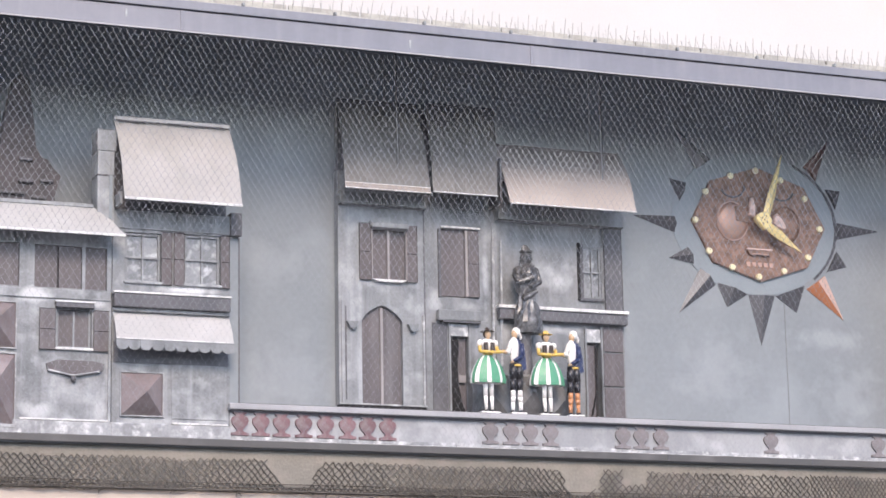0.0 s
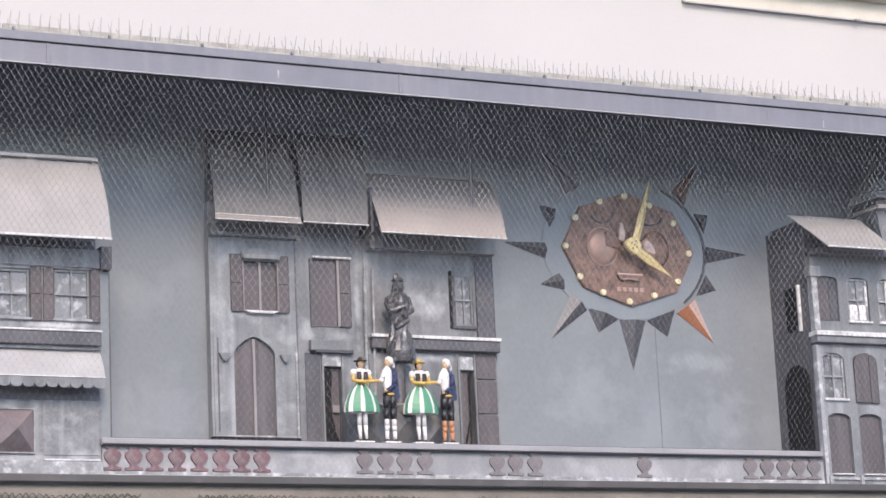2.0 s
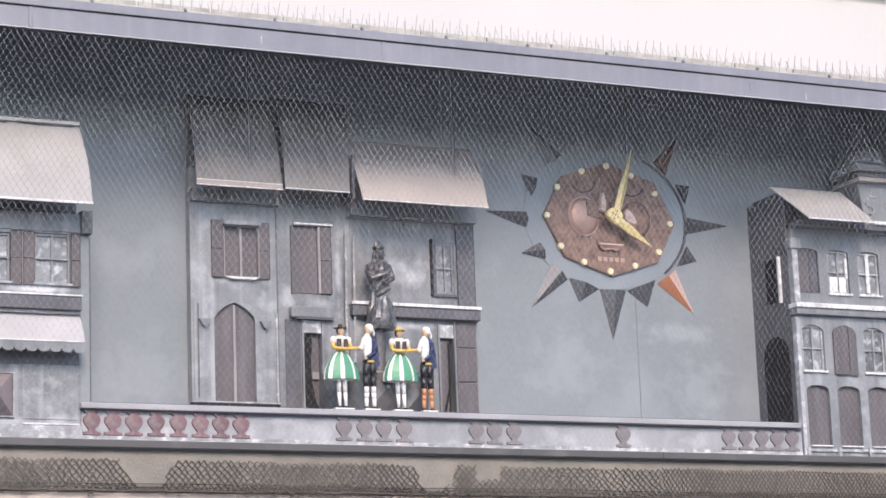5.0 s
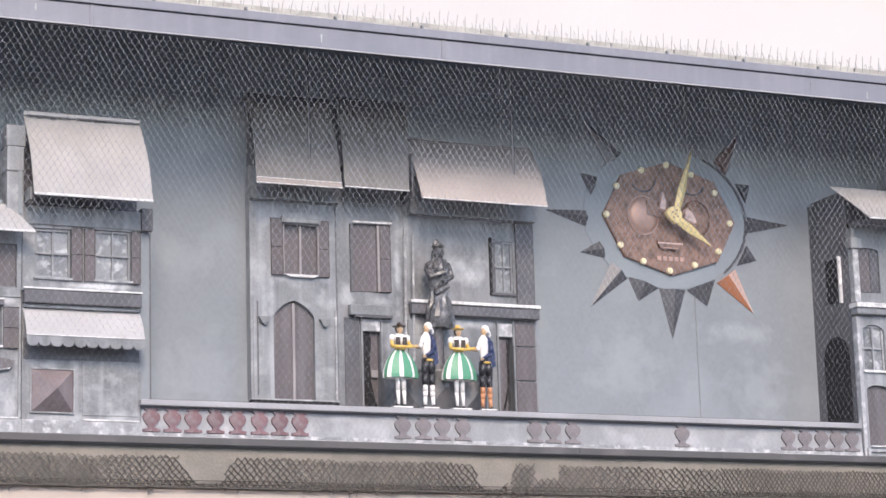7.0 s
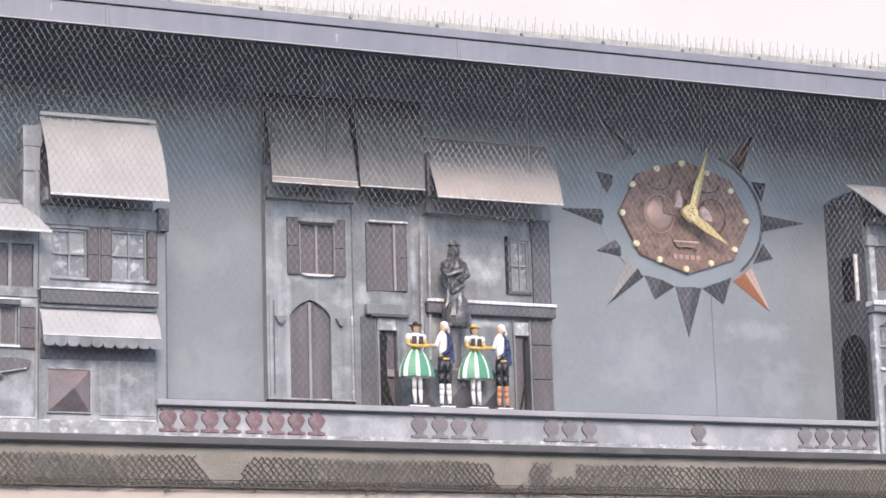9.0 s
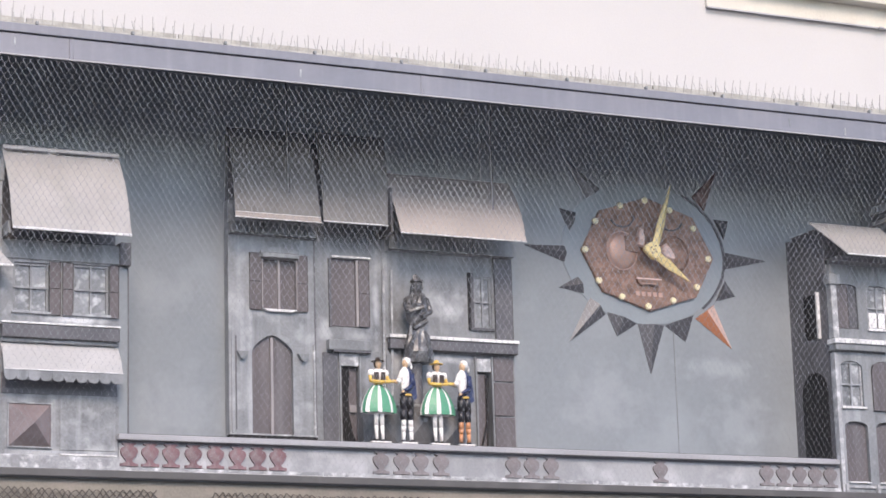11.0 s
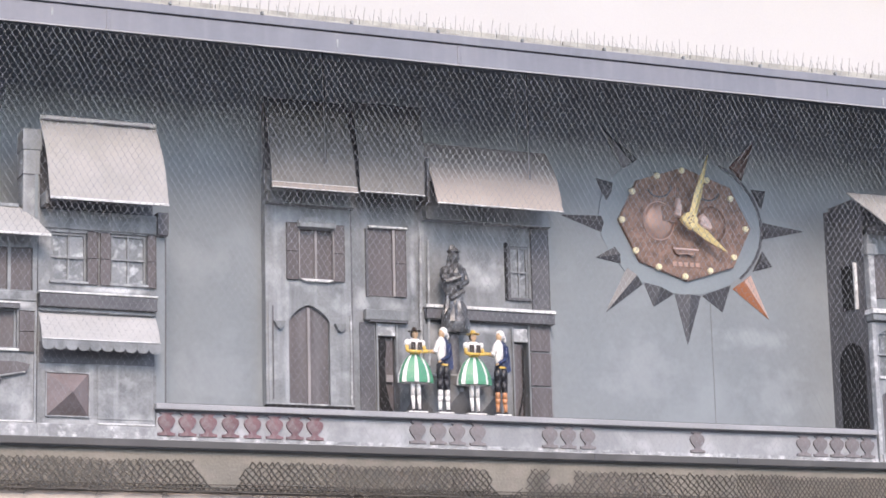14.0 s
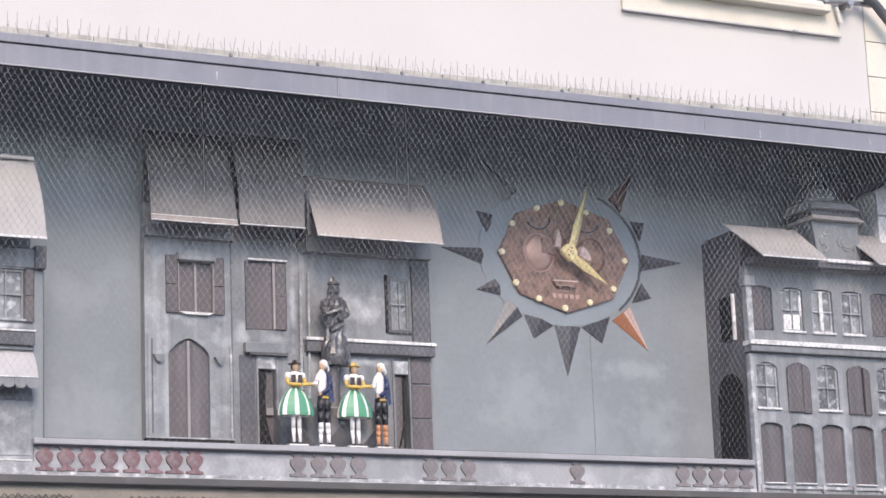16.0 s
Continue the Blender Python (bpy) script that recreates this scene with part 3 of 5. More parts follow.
block("awning_batten", "pale_awning", ch, -4.915, -4.145, YF - 0.012, YF + 0.02, 5.708, 5.734, 0.004)
block("awning_slot", "zinc_dark", ch, -4.57, -4.19, YF - 0.02, YF - 0.01, 5.704, 5.71)
block("awning_slot", "zinc_dark", ch, -4.9, -4.62, YF - 0.02, YF - 0.01, 5.702, 5.708)
block("gable_side", "zinc_mid", ch, -4.915, -4.9, -0.66, -0.3, 5.12, 5.2)
window(ch, -4.837, -4.608, 4.655, 4.97, YF, depth=0.025, bars="zinc_pale")
window(ch, -4.447, -4.213, 4.655, 4.98, YF, depth=0.025, bars="zinc_pale")
for a, b, t in ((-4.605, -4.535, 0), (-4.52, -4.452, 0), (-4.208, -4.15, 0)):
    shutter(ch, a, b, 4.64, 4.985, YF - 0.002, material="shutter", panels=2)
block("cornice", "zinc_dark", ch, -4.92, -4.155, -0.56, YF, 4.478, 4.565, 0.006)
block("cornice_lip", "bright", ch, -4.925, -4.15, -0.568, YF, 4.566, 4.578, 0.002, "bright snow-white cornice edge")
block("cornice_foot", "zinc", ch, -4.915, -4.16, -0.53, YF, 4.455, 4.477, 0.004)
a2 = awning("shop_awning", ch, -4.915, -4.15, 4.452, YF, -4.925, -4.16, 4.262, -0.64, "pale_awning", 0.012, lip=0.006)
for k in range(10):
    x0 = -4.925 + 0.0765 * k
    bm = bmesh.new()
    prism(bm, [(x0, 4.258), (x0, 4.212)] + [(x0 + 0.038 - 0.036 * math.cos(math.pi * i / 6), 4.212 - 0.024 * math.sin(math.pi * i / 6)) for i in range(7)] + [(x0 + 0.0765, 4.212), (x0 + 0.0765, 4.258)], -0.638, -0.644 + 0.002 * (k % 2))
    part("scallop", bm, "zinc_mid", a2)
pyramid_panel("diamond_panel", ch, -4.86, -4.59, 3.795, 4.065, YF - 0.004, 0.13, "diamond", "brown diamond-point panel", "zinc_pale")
block("shop_panel", "zinc_smear", ch, -4.53, -4.17, YF - 0.006, YF, 3.78, 4.15, 0.003)
# dark sheet paints in the shade below the shop awning
block("awning_shade_board", "zinc_dark", ch, -4.91, -4.16, YF - 0.01, YF, 4.13, 4.26)

# ---- three narrow houses behind the figures ----
CY = -0.08
h1 = thing("arched_door_house", "narrow zinc relief house with arched brown double door", "house", group="relief houses")
bm = bmesh.new()
facade(bm, -3.25, -2.62, 3.985, 5.6, 0.0, CY, [(-3.085, -2.79, 3.985, 4.675, (4.56, 1.4)), (-3.01, -2.76, 4.855, 5.205, None)])
part("front_wall", bm, "zinc", h1)
block("back_board", "zinc_dark", h1, -3.24, -2.63, -0.006, -0.002, 3.99, 5.6)
# black block painted as the shadow below the wall
block("foot_gap", "black", h1, -3.25, -2.62, CY - 0.006, CY + 0.05, 3.94, 3.985)
block("foot_strip", "base", h1, -3.25, -2.62, CY - 0.012, CY, 3.986, 3.996)
block("edge_strip", "zinc", h1, -3.235, -3.215, CY - 0.012, CY, 3.997, 4.7, 0.003)
block("side_groove", "zinc_dark", h1, -3.205, -3.195, CY - 0.002, CY + 0.01, 4.02, 4.66)
block("worn_edge", "base", h1, -2.645, -2.629, CY - 0.012, CY, 3.997, 4.62, 0.003)
block("party_groove", "zinc_dark", h1, -2.628, -2.62, CY - 0.003, CY + 0.01, 4.0, 5.4)
cx = -2.9375
for sgn in (-1, 1):
    bm = bmesh.new()
    pts = [(cx + sgn * 0.006, 3.99), (cx + sgn * 0.146, 3.99)] + [(cx + sgn * 0.146 * math.cos(math.pi / 2 * k / 6) ** 1.4, 4.56 + 0.11 * math.sin(math.pi / 2 * k / 6) ** 1.4) for k in range(6)] + [(cx + sgn * 0.006, 4.668)]
    prism(bm, pts, CY + 0.05, CY + 0.03)
    part("door_leaf", bm, "shutter", h1, "brown arched door leaf")
block("meeting_rail", "rib", h1, cx - 0.01, cx + 0.01, CY + 0.012, CY + 0.04, 3.99, 4.66, 0.003)
for bx in (-3.16, -2.72):
    bm = bmesh.new()
    prism(bm, [(bx - 0.04, 4.55), (bx + 0.04, 4.55), (bx + 0.02, 4.51), (bx, 4.495), (bx - 0.02, 4.51)], CY, CY - 0.035)
    part("corbel", bm, "zinc_mid", h1)
for a, b in ((-3.01, -2.89), (-2.88, -2.76)):
    shutter(h1, a, b, 4.858, 5.2, CY + 0.03, material="shutter", panels=1)
block("mullion", "rib", h1, -2.893, -2.877, CY - 0.004, CY + 0.02, 4.86, 5.2, 0.002)
for a, b in ((-3.1, -3.015), (-2.755, -2.68)):
    shutter(h1, a, b, 4.845, 5.24, CY - 0.003, panels=2)
for a in (-3.016, -2.762):
    block("jamb", "rib", h1, a, a + 0.01, CY - 0.016, CY, 4.86, 5.2)
bm = bmesh.new()
prism(bm, [(-3.025, 5.21), (-2.745, 5.21), (-2.745, 5.245)] + [(-2.885 + 0.14 * math.cos(math.pi * k / 8), 5.245 + 0.04 * math.sin(math.pi * k / 8)) for k in range(1, 8)] + [(-3.025, 5.245)], CY, CY - 0.035)
hd = part("window_hood", bm, "zinc", h1)
block("window_hood_lip", "zinc", hd, -3.02, -2.75, CY - 0.05, CY - 0.004, 5.206, 5.242, 0.008)
bm = bmesh.new()
prism(bm, [(-3.01, 4.852), (-2.97, 4.835), (-2.8, 4.835), (-2.76, 4.852)], CY, CY - 0.03)
part("window_sill", bm, "bright", h1)
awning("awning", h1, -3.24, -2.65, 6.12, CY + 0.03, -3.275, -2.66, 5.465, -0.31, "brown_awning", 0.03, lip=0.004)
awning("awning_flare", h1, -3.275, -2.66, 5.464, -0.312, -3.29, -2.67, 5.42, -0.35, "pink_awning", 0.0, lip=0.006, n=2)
block("awning_back", "zinc_dark", h1, -3.24, -2.62, -0.055, -0.002, 5.6, 6.08)
block("awning_underboard", "zinc_mid", h1, -3.25, -2.62, -0.14, CY, 5.36, 5.44)
# small attic dormer rods that rise to the soffit
bm = bmesh.new()
rod(bm, (-2.885, -0.3, 5.62), (-2.9, -0.3, 6.46), 0.006)
part("stay_rod", bm, "zinc_dark", h1)

h2 = thing("narrow_house", "narrow zinc relief house with half-open stage door", "house", group="relief houses")
bm = bmesh.new()
facade(bm, -2.62, -2.1, 3.905, 5.6, 0.0, CY, [(-2.44, -2.31, 3.905, 4.485, None), (-2.51, -2.22, 4.76, 5.24, None)])
part("front_wall", bm, "zinc_patched", h2)
# black sheet paints in the dark inside the doorway
block("doorway_dark", "black", h2, -2.5, -2.25, -0.004, -0.0005, 3.905, 4.5)
shutter(h2, -2.395, -2.315, 3.945, 4.48, CY + 0.045, material="shutter", panels=2, name="stage_door")
# flat black crescent fills the dark gap left of the door
bm = bmesh.new()
prism(bm, [(-2.44, 3.94), (-2.318, 3.94), (-2.35, 4.02), (-2.378, 4.15), (-2.382, 4.3), (-2.37, 4.42), (-2.38, 4.48), (-2.44, 4.48)], CY + 0.02, CY + 0.014)
part("curtain", bm, "black", h2)
block("door_panel", "rib", h2, -2.376, -2.325, CY + 0.01, CY + 0.02, 4.17, 4.22)
block("door_head", "base", h2, -2.445, -2.31, CY - 0.012, CY, 4.487, 4.572, 0.003, "pale door head panel")
for a in (-2.456, -2.308):
    block("door_jamb", "zinc", h2, a, a + 0.014, CY - 0.018, CY, 3.905, 4.585, 0.002)
block("side_panel", "zinc_dark", h2, -2.575, -2.465, CY - 0.01, CY, 3.905, 4.575, 0.003)
block("side_panel", "zinc_mid", h2, -2.29, -2.15, CY - 0.008, CY, 4.23, 4.6, 0.003)
block("lintel", "zinc_mid", h2, -2.545, -2.225, CY - 0.055, CY, 4.588, 4.662, 0.006)
block("lintel_edge", "zinc_dark", h2, -2.51, -2.23, CY - 0.05, CY, 4.576, 4.588)
shutter(h2, -2.505, -2.32, 4.765, 5.235, CY + 0.02, material="shutter", panels=1)
shutter(h2, -2.3, -2.222, 4.765, 5.235, CY - 0.002, material="shutter", panels=2)
block("window_post", "rib", h2, -2.319, -2.3, CY - 0.012, CY + 0.02, 4.765, 5.235, 0.002)
# dark strip painted for the shadow in the window reveal
block("window_side", "zinc_dark", h2, -2.522, -2.506, CY - 0.02, CY + 0.02, 4.755, 5.235)
block("window_hood", "bright", h2, -2.5, -2.21, CY - 0.03, CY, 5.242, 5.256, 0.003)
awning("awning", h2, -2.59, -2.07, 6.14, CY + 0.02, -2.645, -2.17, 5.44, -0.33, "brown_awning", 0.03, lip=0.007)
block("awning_back", "zinc_dark", h2, -2.62, -2.1, -0.055, -0.002, 5.6, 6.08)
bm = bmesh.new()
for px, r, top in ((-2.125, 0.011, 5.2), (-2.065, 0.009, 5.18)):
    rod(bm, (px, CY - 0.02, 4.29), (px + 0.012, CY - 0.02, top), r, n=8)
part("downpipe", bm, "base", h2, "flaking white downpipes")
block("pipe_panel", "zinc", h2, -2.1145, -2.078, CY - 0.006, CY, 4.29, 5.3)
block("downpipe_shoe", "zinc_mid", h2, -2.105, -2.065, CY - 0.02, CY, 4.29, 4.58, 0.004)

h3 = thing("fountain_house", "zinc relief house with a bright cornice behind the fountain", "house", group="relief houses")
bm = bmesh.new()
facade(bm, -2.1, -1.11, 3.905, 5.6, 0.0, CY, [(-1.41, -1.3, 3.905, 4.49, None), (-1.415, -1.275, 4.81, 5.18, None)])
part("front_wall", bm, "zinc_patched", h3)
# flat black backing stands in for the unlit doorway
block("doorway_dark", "black", h3, -1.45, -1.26, -0.004, -0.0005, 3.905, 4.5)
block("cornice", "zinc_dark", h3, -2.09, -1.105, CY - 0.06, CY, 4.618, 4.692, 0.005)
block("cornice_lip", "bright", h3, -2.1, -1.1, CY - 0.074, CY, 4.693, 4.716, 0.003, "bright cornice edge")
block("lower_panel", "zinc_patched", h3, -2.06, -1.98, CY - 0.006, CY, 4.2, 4.6, 0.002)
block("lower_panel", "zinc_patched", h3, -1.83, -1.45, CY - 0.006, CY, 4.2, 4.6, 0.002)
window(h3, -1.413, -1.277, 4.812, 5.178, CY, depth=0.02, sill=False)
block("window_frame", "zinc_dark", h3, -1.445, -1.417, CY - 0.012, CY, 4.79, 5.2, 0.003)
block("window_ledge", "zinc_dark", h3, -1.45, -1.265, CY - 0.02, CY, 4.785, 4.806, 0.003)
block("window_side", "black", h3, -1.462, -1.447, CY - 0.022, CY + 0.02, 4.79, 5.2)
shutter(h3, -1.255, -1.118, 4.73, 5.35, CY - 0.003, panels=1, material="zinc_dark")
for a in (-1.425, -1.3):
    block("door_jamb", "zinc_mid", h3, a, a + 0.014, CY - 0.018, CY, 3.905, 4.6, 0.002)
block("door_head", "base", h3, -1.408, -1.302, CY - 0.012, CY, 4.492, 4.585, 0.003, "pale door head panel")
shutter(h3, -1.4, -1.34, 3.945, 4.48, CY + 0.03, material="shutter", panels=1, name="stage_door")
bm = bmesh.new()
rod(bm, (-1.335, CY + 0.004, 4.46), (-1.335, CY + 0.004, 4.15), 0.007), rod(bm, (-1.335, CY + 0.004, 4.15), (-1.38, CY + 0.004, 3.96), 0.007)
part("stage_curtain_edge", bm, "black", h3)
for z in (3.94, 4.185, 4.43):
    block("quoin", "shutter", h3, -1.28, -1.125, CY - 0.012, CY, z, z + 0.235 if z < 4.4 else 4.61, 0.004)
awning("awning", h3, -2.115, -1.1, 5.885, CY + 0.02, -2.11, -1.15, 5.378, -0.42, "pink_awning", 0.05, lip=0.008)
bm = bmesh.new()
rod(bm, (-1.345, -0.3, 5.62), (-1.35, -0.3, 6.46), 0.006)
part("stay_rod", bm, "zinc_dark", h3)
block("awning_back", "zinc_dark", h3, -2.09, -1.12, -0.055, -0.002, 5.6, 5.86)
block("awning_cheek", "zinc_dark", h3, -2.135, -2.12, -0.3, -0.05, 5.4, 5.72)
block("awning_underboard", "zinc_mid", h3, -2.09, -1.12, -0.16, CY, 5.32, 5.42)

# ---- fountain with diamond-cut basin and bronze figure ----
fo = thing("fountain", "dark lead fountain basin with diamond-cut faces", "fountain")
pl = [(-2.315, -0.16), (-2.08, -0.27), (-1.8, -0.27), (-1.56, -0.18)]
for (xa, ya), (xb, yb) in zip(pl, pl[1:]):
    bm = bmesh.new()
    q = [bm.verts.new(p) for p in ((xa, ya, 3.905), (xb, yb, 3.905), (xb, yb, 4.2), (xa, ya, 4.2))]
    nrm = Vector((yb - ya, -(xb - xa), 0)).normalized()
    c = bm.verts.new(Vector(((xa + xb) / 2, (ya + yb) / 2, 4.085)) + nrm * 0.085)
    for k in range(4):
        bm.faces.new((q[k], q[(k + 1) % 4], c))
    back = [bm.verts.new((v.co.x, CY, v.co.z)) for v in q]
    for k in range(4):
        bm.faces.new((q[k], back[k], back[(k + 1) % 4], q[(k + 1) % 4]))
    bm.faces.new(back[::-1])
    f = part("basin_face", bm, "zinc_basin", fo, "grey diamond-point basin face")
    bm = bmesh.new()
    box(bm, (xa + xb) / 2 + nrm.x * 0.08 - 0.018, (xa + xb) / 2 + nrm.x * 0.08 + 0.018, (ya + yb) / 2 + nrm.y * 0.08 - 0.012, (ya + yb) / 2 + nrm.y * 0.08 + 0.012, 4.075, 4.1, 0.004)
    part("boss", bm, "zinc", f)
    bm = bmesh.new()
    rod(bm, (xa, ya - 0.004, 4.2), (xb, yb - 0.004, 4.2), 0.01, n=6)
    part("basin_rim", bm, "base", f)
bm = bmesh.new()
rod(bm, (-1.8, -0.275, 3.94), (-1.8, -0.275, 4.2), 0.011, n=6)
part("corner_strip", bm, "base", fo)
bm = bmesh.new()
lathe(bm, [(0.055, 4.2), (0.06, 4.22), (0.048, 4.24), (0.044, 4.4), (0.042, 4.5), (0.05, 4.52)], -1.925, -0.19, 10)
part("column", bm, "zinc_dark", fo)

st = bmesh.new()
SX, SY = -1.912, -0.2
lathe(st, [(0.05, 4.505), (0.09, 4.508), (0.094, 4.53), (0.09, 4.58), (0.084, 4.63), (0.073, 4.69), (0.058, 4.74), (0.052, 4.77), (0.062, 4.82), (0.072, 4.87), (0.076, 4.92), (0.07, 4.965), (0.04, 4.99), (0.03, 5.005), (0.036, 5.03), (0.04, 5.055), (0.036, 5.075), (0.044, 5.08), (0.042, 5.09), (0.034, 5.1), (0.028, 5.125), (0.012, 5.135)], SX, SY, 20, sx=1.12, sy=0.9)
for v in st.verts:
    k = 0.016 * noise.noise(v.co * 18) + 0.02 * noise.noise(Vector((v.co.x * 45, v.co.y * 45, v.co.z * 9)))
    v.co += Vector((v.co.x - SX, v.co.y - SY, 0)).normalized() * k
for a, b, r0, r1 in (((-0.066, 0, 4.96), (-0.08, -0.05, 4.86), 0.027, 0.022), ((-0.08, -0.05, 4.86), (0.02, -0.08, 4.89), 0.023, 0.015),
                     ((0.066, 0, 4.96), (0.085, -0.04, 4.87), 0.027, 0.02), ((0.085, -0.04, 4.87), (0.0, -0.08, 4.82), 0.02, 0.015),
                     ((-0.05, -0.05, 4.74), (0.05, -0.06, 4.8), 0.02, 0.016)):
    for f in rod(st, (SX + a[0], SY + a[1], a[2]), (SX + b[0], SY + b[1], b[2]), r0, r1, 10):
        f.smooth = False
for f in st.faces:
    f.smooth = False
tagged(obj("statue", st, "bronze"), "dark bronze draped statue standing on the fountain column", "statue")

# ---- clock ----
DX, DZ = 0.02, 5.45
ck = thing("sun_clock", "copper octagonal clock with dark sun rays on the wall", "clock")
bm = bmesh.new()
RING = [(DX + 0.68 * math.cos(2 * math.pi * k / 24), DZ + 0.005 + 0.535 * math.sin(2 * math.pi * k / 24)) for k in range(24)]
prism(bm, RING, 0.0, -0.007)
rg = part("ring", bm, "ring", ck, "pale blue-grey backing ring")
# dark arc paints the shadow at the right of the ring
bm = bmesh.new()
arc = [2 * math.pi * k / 48 for k in range(-6, 9)]
prism(bm, [(DX + 0.682 * math.cos(a), DZ + 0.005 + 0.537 * math.sin(a)) for a in arc] + [(DX + 0.7 * math.cos(a), DZ + 0.005 + 0.55 * math.sin(a)) for a in reversed(arc)], 0.0, -0.012)
part("ring_edge", bm, "ray", rg, "dark arc painted as shadow beside the ring")


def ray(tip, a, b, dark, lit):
    """A pyramid-backed ray: two facets that meet in a ridge from the root to the tip, toned as lit and shaded."""
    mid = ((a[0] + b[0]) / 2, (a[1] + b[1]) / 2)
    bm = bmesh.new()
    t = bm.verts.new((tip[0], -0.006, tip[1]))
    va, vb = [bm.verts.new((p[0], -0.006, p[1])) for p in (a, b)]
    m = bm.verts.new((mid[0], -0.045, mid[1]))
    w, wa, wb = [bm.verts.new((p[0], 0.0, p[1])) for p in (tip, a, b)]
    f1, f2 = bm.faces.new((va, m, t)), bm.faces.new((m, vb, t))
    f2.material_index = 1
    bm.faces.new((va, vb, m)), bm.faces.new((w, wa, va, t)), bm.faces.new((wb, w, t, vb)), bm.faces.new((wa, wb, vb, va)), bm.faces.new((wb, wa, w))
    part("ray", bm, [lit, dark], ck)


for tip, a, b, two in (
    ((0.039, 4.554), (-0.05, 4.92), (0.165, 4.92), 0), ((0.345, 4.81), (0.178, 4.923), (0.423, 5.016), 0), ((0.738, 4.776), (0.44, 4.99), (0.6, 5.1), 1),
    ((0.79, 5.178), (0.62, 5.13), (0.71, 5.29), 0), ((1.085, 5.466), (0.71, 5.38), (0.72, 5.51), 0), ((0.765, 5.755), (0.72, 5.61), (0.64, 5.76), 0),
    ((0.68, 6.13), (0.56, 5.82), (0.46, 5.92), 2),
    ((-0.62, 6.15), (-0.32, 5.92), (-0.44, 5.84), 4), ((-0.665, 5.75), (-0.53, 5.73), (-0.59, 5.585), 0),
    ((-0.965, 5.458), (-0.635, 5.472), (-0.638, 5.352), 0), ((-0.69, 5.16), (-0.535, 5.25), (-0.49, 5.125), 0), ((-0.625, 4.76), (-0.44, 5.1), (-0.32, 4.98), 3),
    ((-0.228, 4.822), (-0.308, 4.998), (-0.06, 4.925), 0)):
    # paired tones paint a lit and a shaded side on some rays
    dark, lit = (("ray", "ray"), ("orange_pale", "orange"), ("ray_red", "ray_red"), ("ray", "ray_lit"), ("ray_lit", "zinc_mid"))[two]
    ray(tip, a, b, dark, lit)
bm = bmesh.new()
OCT = [(DX + 0.556 * math.cos(math.pi * k / 4), DZ - 0.005 + 0.43 * math.sin(math.pi * k / 4)) for k in range(8)]
prism(bm, OCT, -0.066, -0.09)
bmesh.ops.bevel(bm, geom=[e for e in bm.edges if all(v.co.y < -0.08 for v in e.verts)], offset=0.006, segments=2, affect="EDGES")
dial = part("dial", bm, "copper", ck, "mottled brown copper dial")
dial.location = (0.03, 0.058, 0.004)
marks = [(0.006, 5.85), (0.213, 5.79), (0.409, 5.664), (0.526, 5.439), (0.416, 5.218), (0.208, 5.104), (-0.004, 5.05), (-0.221, 5.109), (-0.406, 5.22), (-0.511, 5.444), (-0.417, 5.662), (-0.205, 5.795)]
for x, z in marks:
    bm = bmesh.new()
    rod(bm, (x, -0.088, z), (x, -0.104, z), 0.026, 0.022, n=12)
    part("hour_mark", bm, "cream_dot", dial, "cream enamel hour mark")


def dome(bm, cx, cz, rx, rz, y, h, n=16, rings=4):
    prev = None
    for r in range(rings + 1):
        a = math.pi / 2 * r / rings
        if r == rings:
            top = bm.verts.new((cx, y - h, cz))
            for k in range(n):
                bm.faces.new((prev[k], prev[(k + 1) % n], top)).smooth = True
            break
        ring = [bm.verts.new((cx + rx * math.cos(a) * math.cos(2 * math.pi * k / n), y - h * math.sin(a), cz + rz * math.cos(a) * math.sin(2 * math.pi * k / n))) for k in range(n)]
        if prev:
            for k in range(n):
                bm.faces.new((prev[k], prev[(k + 1) % n], ring[(k + 1) % n], ring[k])).smooth = True
        prev = ring


for cx in (-0.205, 0.235):
    bm = bmesh.new()
    prism(bm, [(cx + 0.13 * math.cos(math.pi * k / 14), 5.455 + 0.148 * math.sin(math.pi * k / 14)) for k in range(28)], -0.088, -0.098)
    dome(bm, cx, 5.455, 0.122, 0.14, -0.098, 0.03, n=20)
    # left boss paler, right one browner: light and shade put into colour
    boss = part("round_boss", bm, "rose" if cx < 0 else "copper", dial, "smooth rose-copper boss" if cx < 0 else "brown copper boss")
    if cx < 0:
        # browner piece paints the shaded part of the left boss
        bm = bmesh.new()
        prism(bm, [(cx + 0.01, 5.45), (cx + 0.12, 5.44), (cx + 0.105, 5.52), (cx + 0.05, 5.575), (cx + 0.01, 5.56)], -0.098, -0.131)
        part("cut_sector", bm, "copper", boss)
# pale piece paints the lit part of the right boss
bm = bmesh.new()
prism(bm, [(0.11, 5.45), (0.125, 5.51), (0.16, 5.53), (0.2, 5.5), (0.23, 5.445), (0.235, 5.41), (0.2, 5.4), (0.14, 5.42)], -0.088, -0.13)
bmesh.ops.bevel(bm, geom=[e for e in bm.edges if all(v.co.y < -0.12 for v in e.verts)], offset=0.014, segments=1, affect="EDGES")
part("polished_facet", bm, "pale_copper", dial, "pale copper sector painted as lit")
bm = bmesh.new()
prism(bm, [(-0.09, 5.5), (-0.025, 5.485), (-0.012, 5.57), (-0.035, 5.645), (-0.062, 5.632)], -0.088, -0.125)
bmesh.ops.bevel(bm, geom=[e for e in bm.edges if all(v.co.y < -0.12 for v in e.verts)], offset=0.012, segments=1, affect="EDGES")
part("wedge", bm, "pale_copper", dial, "pale polished wedge")
bm = bmesh.new()
